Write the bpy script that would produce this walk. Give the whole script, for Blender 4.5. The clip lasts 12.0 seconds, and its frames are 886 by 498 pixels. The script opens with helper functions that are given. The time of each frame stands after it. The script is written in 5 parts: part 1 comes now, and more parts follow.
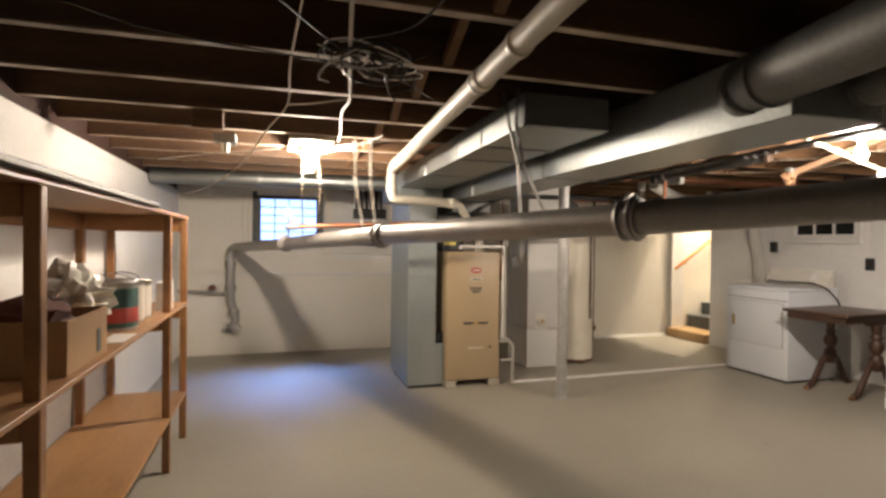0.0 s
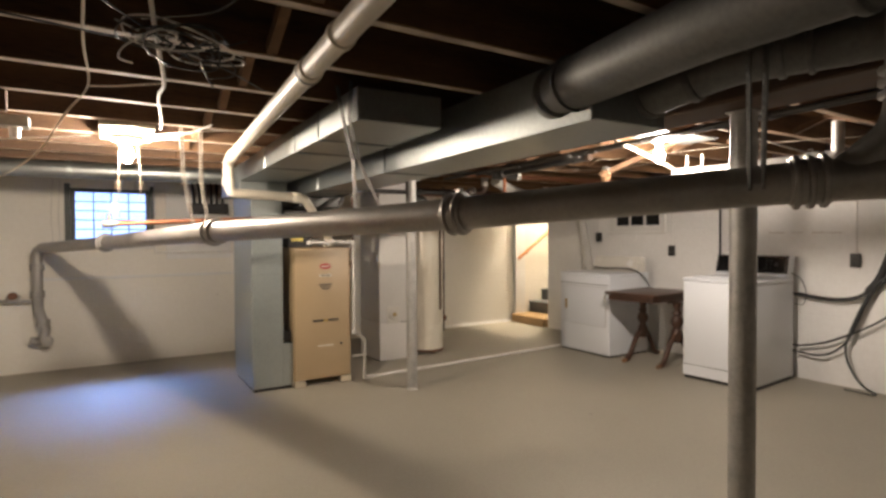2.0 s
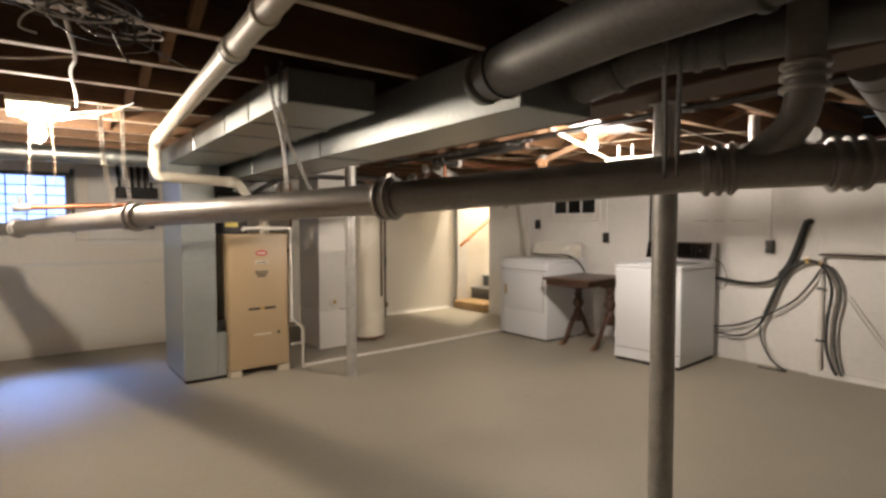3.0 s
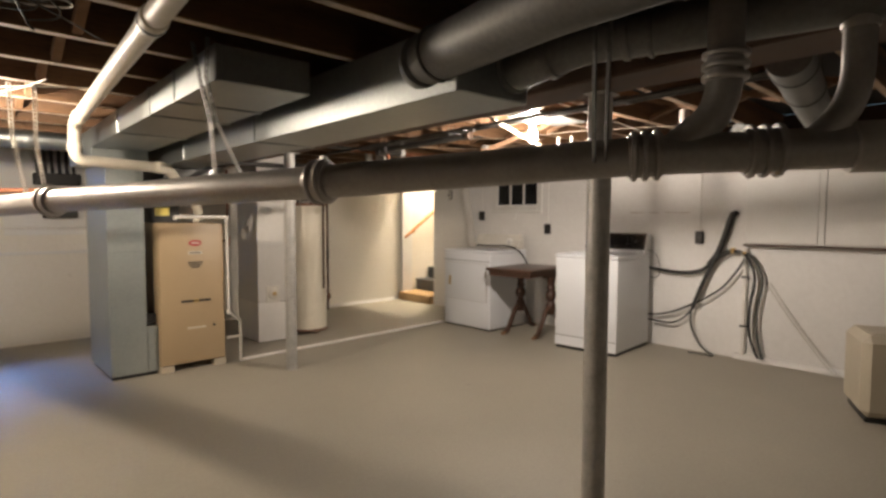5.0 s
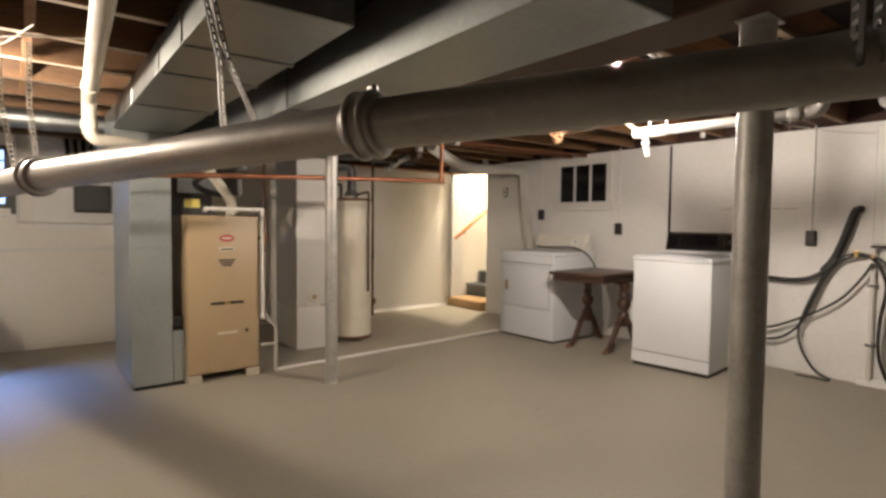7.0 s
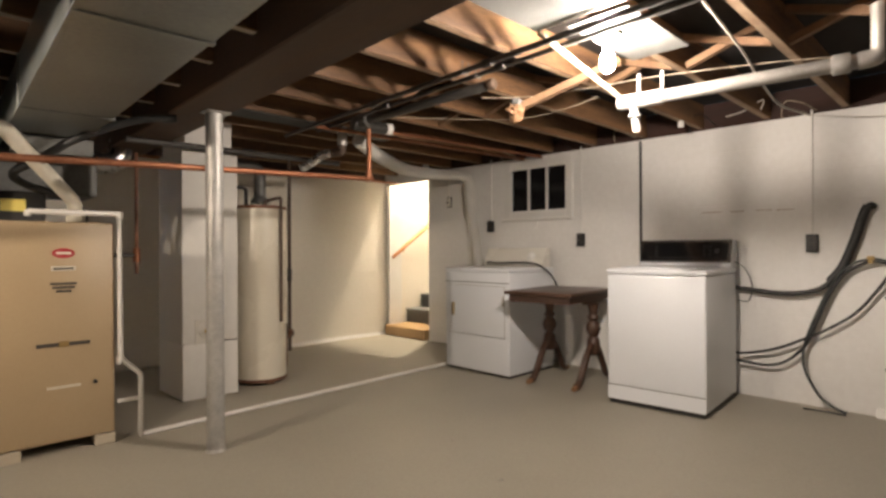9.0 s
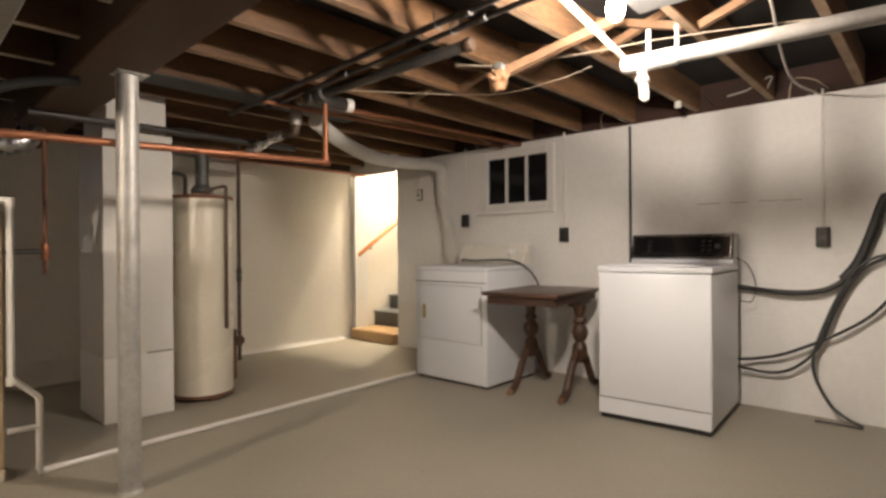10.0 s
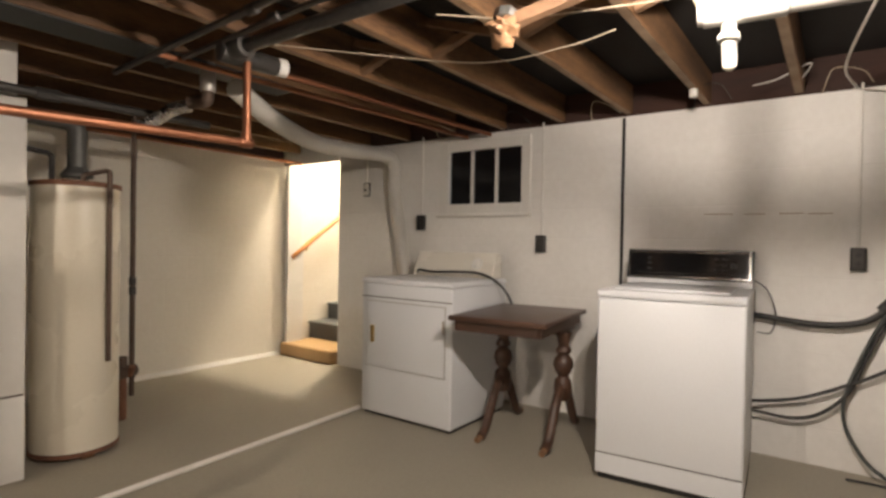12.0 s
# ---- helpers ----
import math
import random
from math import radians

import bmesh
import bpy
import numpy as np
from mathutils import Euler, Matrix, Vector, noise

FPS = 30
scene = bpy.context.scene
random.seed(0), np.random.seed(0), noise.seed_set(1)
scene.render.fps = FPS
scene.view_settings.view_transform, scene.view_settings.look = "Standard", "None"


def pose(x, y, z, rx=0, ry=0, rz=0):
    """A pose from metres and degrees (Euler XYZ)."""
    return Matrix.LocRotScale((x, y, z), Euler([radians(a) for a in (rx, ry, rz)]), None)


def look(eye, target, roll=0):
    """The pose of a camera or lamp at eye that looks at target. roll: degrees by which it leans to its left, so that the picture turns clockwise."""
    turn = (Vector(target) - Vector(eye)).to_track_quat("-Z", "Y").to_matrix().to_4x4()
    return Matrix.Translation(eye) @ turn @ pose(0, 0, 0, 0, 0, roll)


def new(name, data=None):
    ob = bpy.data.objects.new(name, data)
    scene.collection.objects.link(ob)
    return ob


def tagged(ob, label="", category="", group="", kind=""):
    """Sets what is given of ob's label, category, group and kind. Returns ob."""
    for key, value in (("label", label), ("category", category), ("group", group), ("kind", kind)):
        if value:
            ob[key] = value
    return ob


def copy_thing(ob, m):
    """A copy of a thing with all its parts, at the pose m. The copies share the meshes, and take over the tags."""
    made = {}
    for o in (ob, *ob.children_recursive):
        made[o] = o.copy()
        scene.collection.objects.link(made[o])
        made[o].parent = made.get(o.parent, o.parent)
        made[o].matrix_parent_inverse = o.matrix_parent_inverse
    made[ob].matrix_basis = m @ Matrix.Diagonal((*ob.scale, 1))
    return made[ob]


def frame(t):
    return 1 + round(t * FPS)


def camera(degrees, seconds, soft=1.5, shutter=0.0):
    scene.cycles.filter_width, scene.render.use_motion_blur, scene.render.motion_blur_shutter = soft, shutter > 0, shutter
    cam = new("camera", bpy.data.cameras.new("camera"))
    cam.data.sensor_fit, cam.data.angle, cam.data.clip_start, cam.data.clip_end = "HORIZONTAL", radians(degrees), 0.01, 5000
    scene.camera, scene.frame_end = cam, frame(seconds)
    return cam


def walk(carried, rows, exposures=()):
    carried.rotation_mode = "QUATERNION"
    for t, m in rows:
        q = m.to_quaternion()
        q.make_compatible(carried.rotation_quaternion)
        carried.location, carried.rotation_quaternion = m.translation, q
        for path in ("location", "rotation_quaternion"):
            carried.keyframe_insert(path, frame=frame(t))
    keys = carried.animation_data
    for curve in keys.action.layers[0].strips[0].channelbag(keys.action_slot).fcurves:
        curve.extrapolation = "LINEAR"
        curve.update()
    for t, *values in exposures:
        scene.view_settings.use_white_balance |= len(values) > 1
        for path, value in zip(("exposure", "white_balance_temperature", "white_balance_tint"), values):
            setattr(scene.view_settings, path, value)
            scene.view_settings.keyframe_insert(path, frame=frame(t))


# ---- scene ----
cam = camera(78.4, 12.0, soft=2.9)
PATH = [
    (0, (0.273, 0.882, 1.315), (0.861, 2.793, 1.293), 0.7),
    (0.5, (0.298, 0.869, 1.314), (0.994, 2.744, 1.307), 0.2),
    (1, (0.323, 0.859, 1.318), (1.141, 2.684, 1.312), -0.2),
    (1.5, (0.344, 0.859, 1.319), (1.293, 2.62, 1.3), -0.4),
    (2, (0.363, 0.854, 1.32), (1.417, 2.553, 1.278), -0.3),
    (2.5, (0.382, 0.846, 1.316), (1.524, 2.486, 1.249), -0.1),
    (3, (0.4, 0.824, 1.312), (1.618, 2.408, 1.223), -0.1),
    (3.5, (0.42, 0.809, 1.306), (1.714, 2.331, 1.201), 0.0),
    (5.5, (0.473, 0.821, 1.257), (1.838, 2.278, 1.143), 0.2),
    (6, (0.545, 0.952, 1.218), (1.841, 2.471, 1.108), 0.4),
    (6.5, (0.639, 1.17, 1.211), (1.88, 2.735, 1.101), 0.7),
    (8.5, (1.271, 1.879, 1.098), (2.614, 3.361, 1.093), -0.2),
    (9, (1.447, 2.07, 1.078), (2.849, 3.496, 1.079), -0.3),
    (9.5, (1.622, 2.238, 1.041), (3.07, 3.618, 1.051), -0.4),
    (10, (1.804, 2.412, 1.054), (3.279, 3.763, 1.051), -0.4),
    (10.5, (1.945, 2.596, 1.072), (3.47, 3.891, 1.064), -0.1),
    (11, (2.061, 2.776, 1.1), (3.64, 4.004, 1.092), 0.4),
    (11.5, (2.205, 2.922, 1.145), (3.822, 4.098, 1.131), 0.7),
    (12, (2.312, 3.034, 1.157), (3.933, 4.206, 1.132), 1.0),
]
walk(cam, [(t, look(eye, target, roll)) for t, eye, target, roll in PATH])

# ---- world and light ----
world = bpy.data.worlds.new("world")
scene.world = world
world.use_nodes = True
sky = world.node_tree.nodes.new("ShaderNodeTexSky")
sky.sky_type, sky.sun_disc = "NISHITA", False
sky.sun_elevation, sky.sun_rotation = radians(25), radians(200)
world.node_tree.links.new(sky.outputs[0], world.node_tree.nodes["Background"].inputs[0])
world.node_tree.nodes["Background"].inputs[1].default_value = 0.08
scene.view_settings.exposure = 0.0
BULB_LEFT, BULB_RIGHT, BULB_STAIR = 2050.0, 2400.0, 1900.0
BULB_TINT = (1.0, 0.845, 0.685)

day = new("window_daylight", bpy.data.lights.new("window_daylight", "AREA"))
day.data.shape, day.data.size, day.data.size_y = "RECTANGLE", 0.9, 0.5
day.data.energy, day.data.color = 130.0, (0.22, 0.40, 1.0)
day.matrix_world = look((0.42, 8.42, 2.38), (0.36, 6.15, 0.0))
day.data.spread = radians(88)

# ---- room numbers ----
XL, XR, YB, YF = -0.77, 5.83, 7.567, -3.4
JOIST_Z, JOIST_LOW, DECK_Z = 2.0, 1.93, 2.185


# ---- materials ----
def surf(name, a, b=None, rough=0.6, metal=0.0, big=1.2, small=40.0, bump=0.15, speck=None, stretch=(1, 1, 1), coat=0.0, rvar=0.12):
    """Two colours mixed by a broad stain and a fine grain, with relief and uneven gloss."""
    m = bpy.data.materials.new(name)
    m.use_nodes = True
    n, l = m.node_tree.nodes, m.node_tree.links
    p = n["Principled BSDF"]
    b = b or tuple(c * 0.8 for c in a)
    co = n.new("ShaderNodeTexCoord")
    mp = n.new("ShaderNodeMapping")
    mp.inputs["Scale"].default_value = stretch
    l.new(co.outputs["Object"], mp.inputs[0])
    big_n, fine = n.new("ShaderNodeTexNoise"), n.new("ShaderNodeTexNoise")
    big_n.inputs["Scale"].default_value, big_n.inputs["Detail"].default_value = big, 5
    fine.inputs["Scale"].default_value, fine.inputs["Detail"].default_value = small, 6
    l.new(mp.outputs[0], big_n.inputs[0]), l.new(mp.outputs[0], fine.inputs[0])
    info = n.new("ShaderNodeObjectInfo")
    mixf = n.new("ShaderNodeMath")
    mixf.operation = "MULTIPLY_ADD"
    l.new(big_n.outputs[0], mixf.inputs[0])
    mixf.inputs[1].default_value = 0.65
    f2 = n.new("ShaderNodeMath")
    f2.operation = "MULTIPLY"
    l.new(fine.outputs[0], f2.inputs[0])
    f2.inputs[1].default_value = 0.35
    l.new(f2.outputs[0], mixf.inputs[2])
    ramp = n.new("ShaderNodeValToRGB")
    ramp.color_ramp.elements[0].position, ramp.color_ramp.elements[1].position = 0.33, 0.67
    ramp.color_ramp.elements[0].color, ramp.color_ramp.elements[1].color = (*b, 1), (*a, 1)
    l.new(mixf.outputs[0], ramp.inputs[0])
    colour = ramp.outputs[0]
    if speck:
        sp = n.new("ShaderNodeTexNoise")
        sp.inputs["Scale"].default_value, sp.inputs["Detail"].default_value = speck[1], 8
        l.new(mp.outputs[0], sp.inputs[0])
        sr = n.new("ShaderNodeValToRGB")
        sr.color_ramp.elements[0].position, sr.color_ramp.elements[1].position = speck[2], speck[2] + 0.06
        l.new(sp.outputs[0], sr.inputs[0])
        mx = n.new("ShaderNodeMix")
        mx.data_type = "RGBA"
        l.new(sr.outputs[0], mx.inputs[0]), l.new(colour, mx.inputs[6])
        mx.inputs[7].default_value = (*speck[0], 1)
        colour = mx.outputs[2]
    hv = n.new("ShaderNodeHueSaturation")
    hm = n.new("ShaderNodeMapRange")
    hm.inputs["To Min"].default_value, hm.inputs["To Max"].default_value = 0.93, 1.05
    l.new(info.outputs["Random"], hm.inputs[0]), l.new(hm.outputs[0], hv.inputs["Value"]), l.new(colour, hv.inputs["Color"])
    l.new(hv.outputs[0], p.inputs["Base Color"])
    rr = n.new("ShaderNodeMapRange")
    rr.inputs["To Min"].default_value, rr.inputs["To Max"].default_value = max(0.04, rough - rvar), min(1, rough + rvar)
    l.new(big_n.outputs[0], rr.inputs[0]), l.new(rr.outputs[0], p.inputs["Roughness"])
    p.inputs["Metallic"].default_value = metal
    p.inputs["Coat Weight"].default_value = coat
    if bump:
        bp = n.new("ShaderNodeBump")
        bp.inputs["Strength"].default_value, bp.inputs["Distance"].default_value = bump, 0.01
        l.new(mixf.outputs[0], bp.inputs["Height"]), l.new(bp.outputs[0], p.inputs["Normal"])
    return m


def block_wall(name, a, b):
    """Painted concrete block: faint joints in courses of 0.2 m under thick paint."""
    m = surf(name, a, b, rough=0.62, big=0.9, small=26, bump=0.22, speck=((0.42, 0.36, 0.30), 5.5, 0.75))
    n, l = m.node_tree.nodes, m.node_tree.links
    p = n["Principled BSDF"]
    co, sep, cmb, brick = n.new("ShaderNodeTexCoord"), n.new("ShaderNodeSeparateXYZ"), n.new("ShaderNodeCombineXYZ"), n.new("ShaderNodeTexBrick")
    add = n.new("ShaderNodeMath")
    l.new(co.outputs["Object"], sep.inputs[0])
    l.new(sep.outputs[0], add.inputs[0]), l.new(sep.outputs[1], add.inputs[1])
    l.new(add.outputs[0], cmb.inputs[0]), l.new(sep.outputs[2], cmb.inputs[1])
    l.new(cmb.outputs[0], brick.inputs[0])
    brick.inputs["Scale"].default_value = 1.0
    brick.inputs["Brick Width"].default_value, brick.inputs["Row Height"].default_value = 0.4, 0.2
    brick.inputs["Mortar Size"].default_value, brick.inputs["Mortar Smooth"].default_value = 0.006, 0.6
    b2 = n.new("ShaderNodeBump")
    b2.invert = True
    b2.inputs["Strength"].default_value, b2.inputs["Distance"].default_value = 0.24, 0.006
    l.new(brick.outputs["Fac"], b2.inputs["Height"])
    old = p.inputs["Normal"].links[0].from_socket
    l.new(old, b2.inputs["Normal"]), l.new(b2.outputs[0], p.inputs["Normal"])
    return m


def glow(name, colour, strength):
    m = bpy.data.materials.new(name)
    m.use_nodes = True
    p = m.node_tree.nodes["Principled BSDF"]
    p.inputs["Base Color"].default_value = (*colour, 1)
    p.inputs["Emission Color"].default_value, p.inputs["Emission Strength"].default_value = (*colour, 1), strength
    return m


def clear(name, colour=(1, 1, 1), rough=0.02):
    m = bpy.data.materials.new(name)
    m.use_nodes = True
    p = m.node_tree.nodes["Principled BSDF"]
    p.inputs["Base Color"].default_value = (*colour, 1)
    p.inputs["Transmission Weight"].default_value, p.inputs["Roughness"].default_value, p.inputs["IOR"].default_value = 1.0, rough, 1.45
    return m


M_WALL = block_wall("painted_block", (0.82, 0.805, 0.78), (0.72, 0.70, 0.67))
M_WALL_CREAM = block_wall("cream_painted_block", (0.83, 0.79, 0.71), (0.745, 0.70, 0.61))
M_STAIR = surf("stairwell_white_paint", (0.80, 0.775, 0.73), (0.73, 0.70, 0.65), rough=0.6, big=1.0, small=30, bump=0.12)
M_FLOOR = surf("grey_floor_paint", (0.37, 0.338, 0.272), (0.295, 0.268, 0.215), rough=0.55, big=0.8, small=60, bump=0.05, speck=((0.20, 0.19, 0.17), 9, 0.74))
M_JOIST = surf("old_joist_wood", (0.27, 0.142, 0.062), (0.055, 0.027, 0.014), rough=0.75, big=2.0, small=30, bump=0.3, stretch=(0.6, 6, 6))


def pale_underside(m, pale):
    """Mixes a paler colour, in patches, into the downward faces of the wood."""
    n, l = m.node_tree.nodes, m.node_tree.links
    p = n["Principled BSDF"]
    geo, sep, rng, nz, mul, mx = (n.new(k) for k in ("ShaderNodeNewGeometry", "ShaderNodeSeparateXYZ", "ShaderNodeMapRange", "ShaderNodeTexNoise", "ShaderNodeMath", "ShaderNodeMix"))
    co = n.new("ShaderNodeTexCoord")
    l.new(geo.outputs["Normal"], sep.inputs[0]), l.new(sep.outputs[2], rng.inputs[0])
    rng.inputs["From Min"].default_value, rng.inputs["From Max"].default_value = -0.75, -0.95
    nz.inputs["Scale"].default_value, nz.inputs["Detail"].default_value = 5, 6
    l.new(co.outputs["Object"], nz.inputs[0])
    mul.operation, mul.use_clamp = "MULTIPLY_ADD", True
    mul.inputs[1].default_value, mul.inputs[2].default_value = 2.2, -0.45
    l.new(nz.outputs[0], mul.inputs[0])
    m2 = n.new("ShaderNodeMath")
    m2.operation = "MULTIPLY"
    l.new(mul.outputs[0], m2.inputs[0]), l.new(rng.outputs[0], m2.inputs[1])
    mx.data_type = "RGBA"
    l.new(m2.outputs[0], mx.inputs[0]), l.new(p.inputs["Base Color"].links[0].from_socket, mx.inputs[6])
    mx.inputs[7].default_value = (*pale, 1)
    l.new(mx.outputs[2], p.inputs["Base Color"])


# Darker copy of the joist wood: the unlit left sides are in its colour.
M_JOIST_SHADED = surf("old_joist_wood_shaded_pale_edge", (0.18, 0.095, 0.043), (0.042, 0.021, 0.012), rough=0.75, big=2.0, small=30, bump=0.3, stretch=(0.6, 6, 6))
pale_underside(M_JOIST, (0.36, 0.26, 0.175))
pale_underside(M_JOIST_SHADED, (0.66, 0.58, 0.48))
M_STRUT = surf("rough_strut_wood", (0.24, 0.135, 0.07), (0.13, 0.07, 0.037), rough=0.75, big=3, small=30, bump=0.3)
M_BEAM = surf("dark_beam_wood", (0.105, 0.055, 0.03), (0.05, 0.028, 0.018), rough=0.7, big=1.5, small=30, bump=0.3, stretch=(6, 0.6, 6))
M_SILL = surf("dark_red_sill_wood", (0.06, 0.026, 0.018), (0.03, 0.014, 0.01), rough=0.8, big=2, small=30, bump=0.3, stretch=(6, 0.6, 6))
# Boards near black: the shade between the joists is in their colour.
M_DECK = surf("shaded_subfloor_boards", (0.013, 0.009, 0.0065), (0.006, 0.0045, 0.0035), rough=0.9, big=2, small=20, bump=0.3, stretch=(1, 5, 1))
M_PINE = surf("shelf_pine", (0.37, 0.185, 0.07), (0.23, 0.105, 0.038), rough=0.5, big=2.2, small=34, bump=0.12, stretch=(5, 0.7, 5), coat=0.15)
M_PLY = surf("shelf_plywood", (0.43, 0.235, 0.10), (0.28, 0.14, 0.055), rough=0.5, big=1.6, small=26, bump=0.1, stretch=(4, 0.6, 4), coat=0.1)
M_GALV = surf("galvanised_sheet", (0.37, 0.39, 0.38), (0.25, 0.265, 0.26), rough=0.42, metal=0.95, big=3, small=55, bump=0.04)
M_GALV_DULL = surf("dull_galvanised_sheet", (0.20, 0.20, 0.19), (0.12, 0.12, 0.115), rough=0.58, metal=0.7, big=4, small=60, bump=0.05)
M_PAN = surf("bright_panning_sheet", (0.55, 0.56, 0.55), (0.44, 0.45, 0.44), rough=0.34, metal=0.7, big=3, small=55, bump=0.04)
# Panning sheet for the unlit bay, its shade put into the dark colour.
M_PAN_SHADED = surf("shaded_panning_sheet", (0.065, 0.07, 0.067), (0.035, 0.037, 0.036), rough=0.6, metal=0.4, big=3, small=55, bump=0.06)
M_PLENUM = surf("grey_green_plenum_sheet", (0.40, 0.43, 0.415), (0.31, 0.34, 0.33), rough=0.42, metal=0.65, big=2, small=50, bump=0.03)
M_IRON = surf("silver_painted_iron", (0.46, 0.44, 0.41), (0.33, 0.315, 0.29), rough=0.42, metal=0.55, big=6, small=70, bump=0.12)
M_POST = surf("silver_painted_steel", (0.54, 0.525, 0.495), (0.36, 0.35, 0.325), rough=0.5, metal=0.45, big=12, small=60, bump=0.2)
M_PVC = surf("old_white_pvc", (0.70, 0.66, 0.56), (0.58, 0.53, 0.43), rough=0.5, big=4, small=40, bump=0.03)
M_WHITE_PIPE = surf("white_painted_pipe", (0.80, 0.78, 0.74), (0.68, 0.65, 0.60), rough=0.45, big=6, small=60, bump=0.1)
M_COPPER = surf("tarnished_copper", (0.46, 0.205, 0.115), (0.27, 0.11, 0.06), rough=0.5, metal=0.85, big=5, small=50, bump=0.04)
M_BLACKPIPE = surf("black_iron_pipe", (0.075, 0.07, 0.065), (0.04, 0.037, 0.034), rough=0.45, metal=0.4, big=6, small=60, bump=0.15)
M_TAN = surf("tan_enamel", (0.42, 0.315, 0.19), (0.38, 0.28, 0.165), rough=0.45, big=1.5, small=80, bump=0.03)
M_DARK = surf("dark_plastic", (0.022, 0.021, 0.02), (0.014, 0.013, 0.013), rough=0.45, big=5, small=60, bump=0.05)
M_ENAMEL = surf("white_enamel", (0.75, 0.77, 0.80), (0.70, 0.715, 0.74), rough=0.36, big=1.2, small=90, bump=0.008, coat=0.08, rvar=0.07)
M_CREAM = surf("cream_enamel", (0.76, 0.73, 0.66), (0.72, 0.685, 0.61), rough=0.28, big=1.5, small=80, bump=0.01, coat=0.2, rvar=0.06)
M_TANK = surf("tank_enamel", (0.80, 0.745, 0.625), (0.74, 0.675, 0.545), rough=0.28, big=1.6, small=60, bump=0.02, coat=0.25, speck=((0.45, 0.30, 0.18), 4.5, 0.72))
M_RUST = surf("rusted_steel", (0.24, 0.11, 0.06), (0.12, 0.055, 0.035), rough=0.8, big=8, small=60, bump=0.3)
M_OLDPIPE = surf("brown_old_iron_pipe", (0.13, 0.085, 0.06), (0.07, 0.048, 0.036), rough=0.55, metal=0.3, big=8, small=60, bump=0.2)
M_WALNUT = surf("dark_walnut_stain", (0.10, 0.048, 0.028), (0.042, 0.021, 0.013), rough=0.45, big=4, small=40, bump=0.12, stretch=(5, 0.8, 5), coat=0.2)
M_WORN = surf("worn_bare_wood", (0.33, 0.19, 0.10), (0.2, 0.105, 0.055), rough=0.6, big=8, small=40, bump=0.15)
M_CHROME = surf("worn_chrome", (0.7, 0.69, 0.67), (0.6, 0.59, 0.57), rough=0.18, metal=1.0, big=8, small=60, bump=0.01, rvar=0.06)
M_BLACKGLASS = surf("black_gloss_panel", (0.012, 0.012, 0.013), (0.009, 0.009, 0.01), rough=0.12, big=3, small=40, bump=0.0, rvar=0.04)
M_RUBBER = surf("black_rubber_hose", (0.028, 0.028, 0.028), (0.016, 0.016, 0.016), rough=0.5, big=6, small=70, bump=0.08)
M_GREYHOSE = surf("dark_green_grey_hose", (0.07, 0.078, 0.075), (0.045, 0.05, 0.048), rough=0.45, big=6, small=70, bump=0.06)
M_TRIM = surf("white_trim_paint", (0.80, 0.79, 0.76), (0.72, 0.70, 0.66), rough=0.45, big=3, small=50, bump=0.06)
M_GREEN = surf("dark_green_frame_paint", (0.075, 0.085, 0.07), (0.05, 0.055, 0.045), rough=0.5, big=4, small=50, bump=0.08)
M_VENT = surf("white_vinyl_duct", (0.74, 0.72, 0.67), (0.64, 0.61, 0.56), rough=0.5, big=5, small=50, bump=0.06)
M_FOIL = surf("crinkled_foil", (0.72, 0.72, 0.72), (0.55, 0.55, 0.55), rough=0.28, metal=1.0, big=14, small=60, bump=0.5)
M_CABLE_W = surf("white_cable", (0.62, 0.59, 0.53), (0.5, 0.47, 0.42), rough=0.5, big=8, small=60, bump=0.04)
M_CABLE_B = surf("black_cable", (0.02, 0.019, 0.018), (0.013, 0.012, 0.012), rough=0.4, big=8, small=60, bump=0.04)
M_ROPE = surf("old_cloth_wire", (0.55, 0.47, 0.36), (0.4, 0.33, 0.24), rough=0.8, big=10, small=80, bump=0.2)
M_CARD = surf("brown_cardboard", (0.42, 0.26, 0.13), (0.34, 0.20, 0.10), rough=0.8, big=3, small=50, bump=0.08)
M_REDCARD = surf("dark_red_cloth", (0.12, 0.035, 0.025), (0.07, 0.02, 0.016), rough=0.85, big=6, small=50, bump=0.2)
M_CAN_GREEN = surf("teal_can_label", (0.045, 0.12, 0.11), (0.03, 0.085, 0.08), rough=0.45, big=6, small=50, bump=0.04)
M_CAN_RED = surf("red_can_label", (0.42, 0.05, 0.04), (0.33, 0.04, 0.03), rough=0.45, big=6, small=50, bump=0.04)
M_CAN_PALE = surf("pale_can_label", (0.62, 0.58, 0.50), (0.5, 0.46, 0.4), rough=0.5, big=6, small=50, bump=0.04)
M_TIN = surf("dull_tin", (0.5, 0.48, 0.45), (0.36, 0.34, 0.31), rough=0.35, metal=0.9, big=8, small=60, bump=0.05)
M_BAG = surf("milky_plastic_film", (0.78, 0.76, 0.70), (0.66, 0.63, 0.56), rough=0.3, big=6, small=30, bump=0.3)
M_STEP = surf("grey_step_paint", (0.13, 0.135, 0.135), (0.09, 0.094, 0.095), rough=0.5, big=4, small=50, bump=0.08)
M_TAN_STEP = surf("tan_step_paint", (0.50, 0.33, 0.16), (0.38, 0.24, 0.11), rough=0.5, big=4, small=50, bump=0.08)
M_RAIL = surf("orange_varnished_rail", (0.60, 0.24, 0.06), (0.45, 0.16, 0.04), rough=0.3, big=6, small=50, bump=0.04, coat=0.3)
M_BEIGE = surf("beige_plastic", (0.52, 0.46, 0.355), (0.47, 0.41, 0.31), rough=0.45, big=2, small=80, bump=0.02)
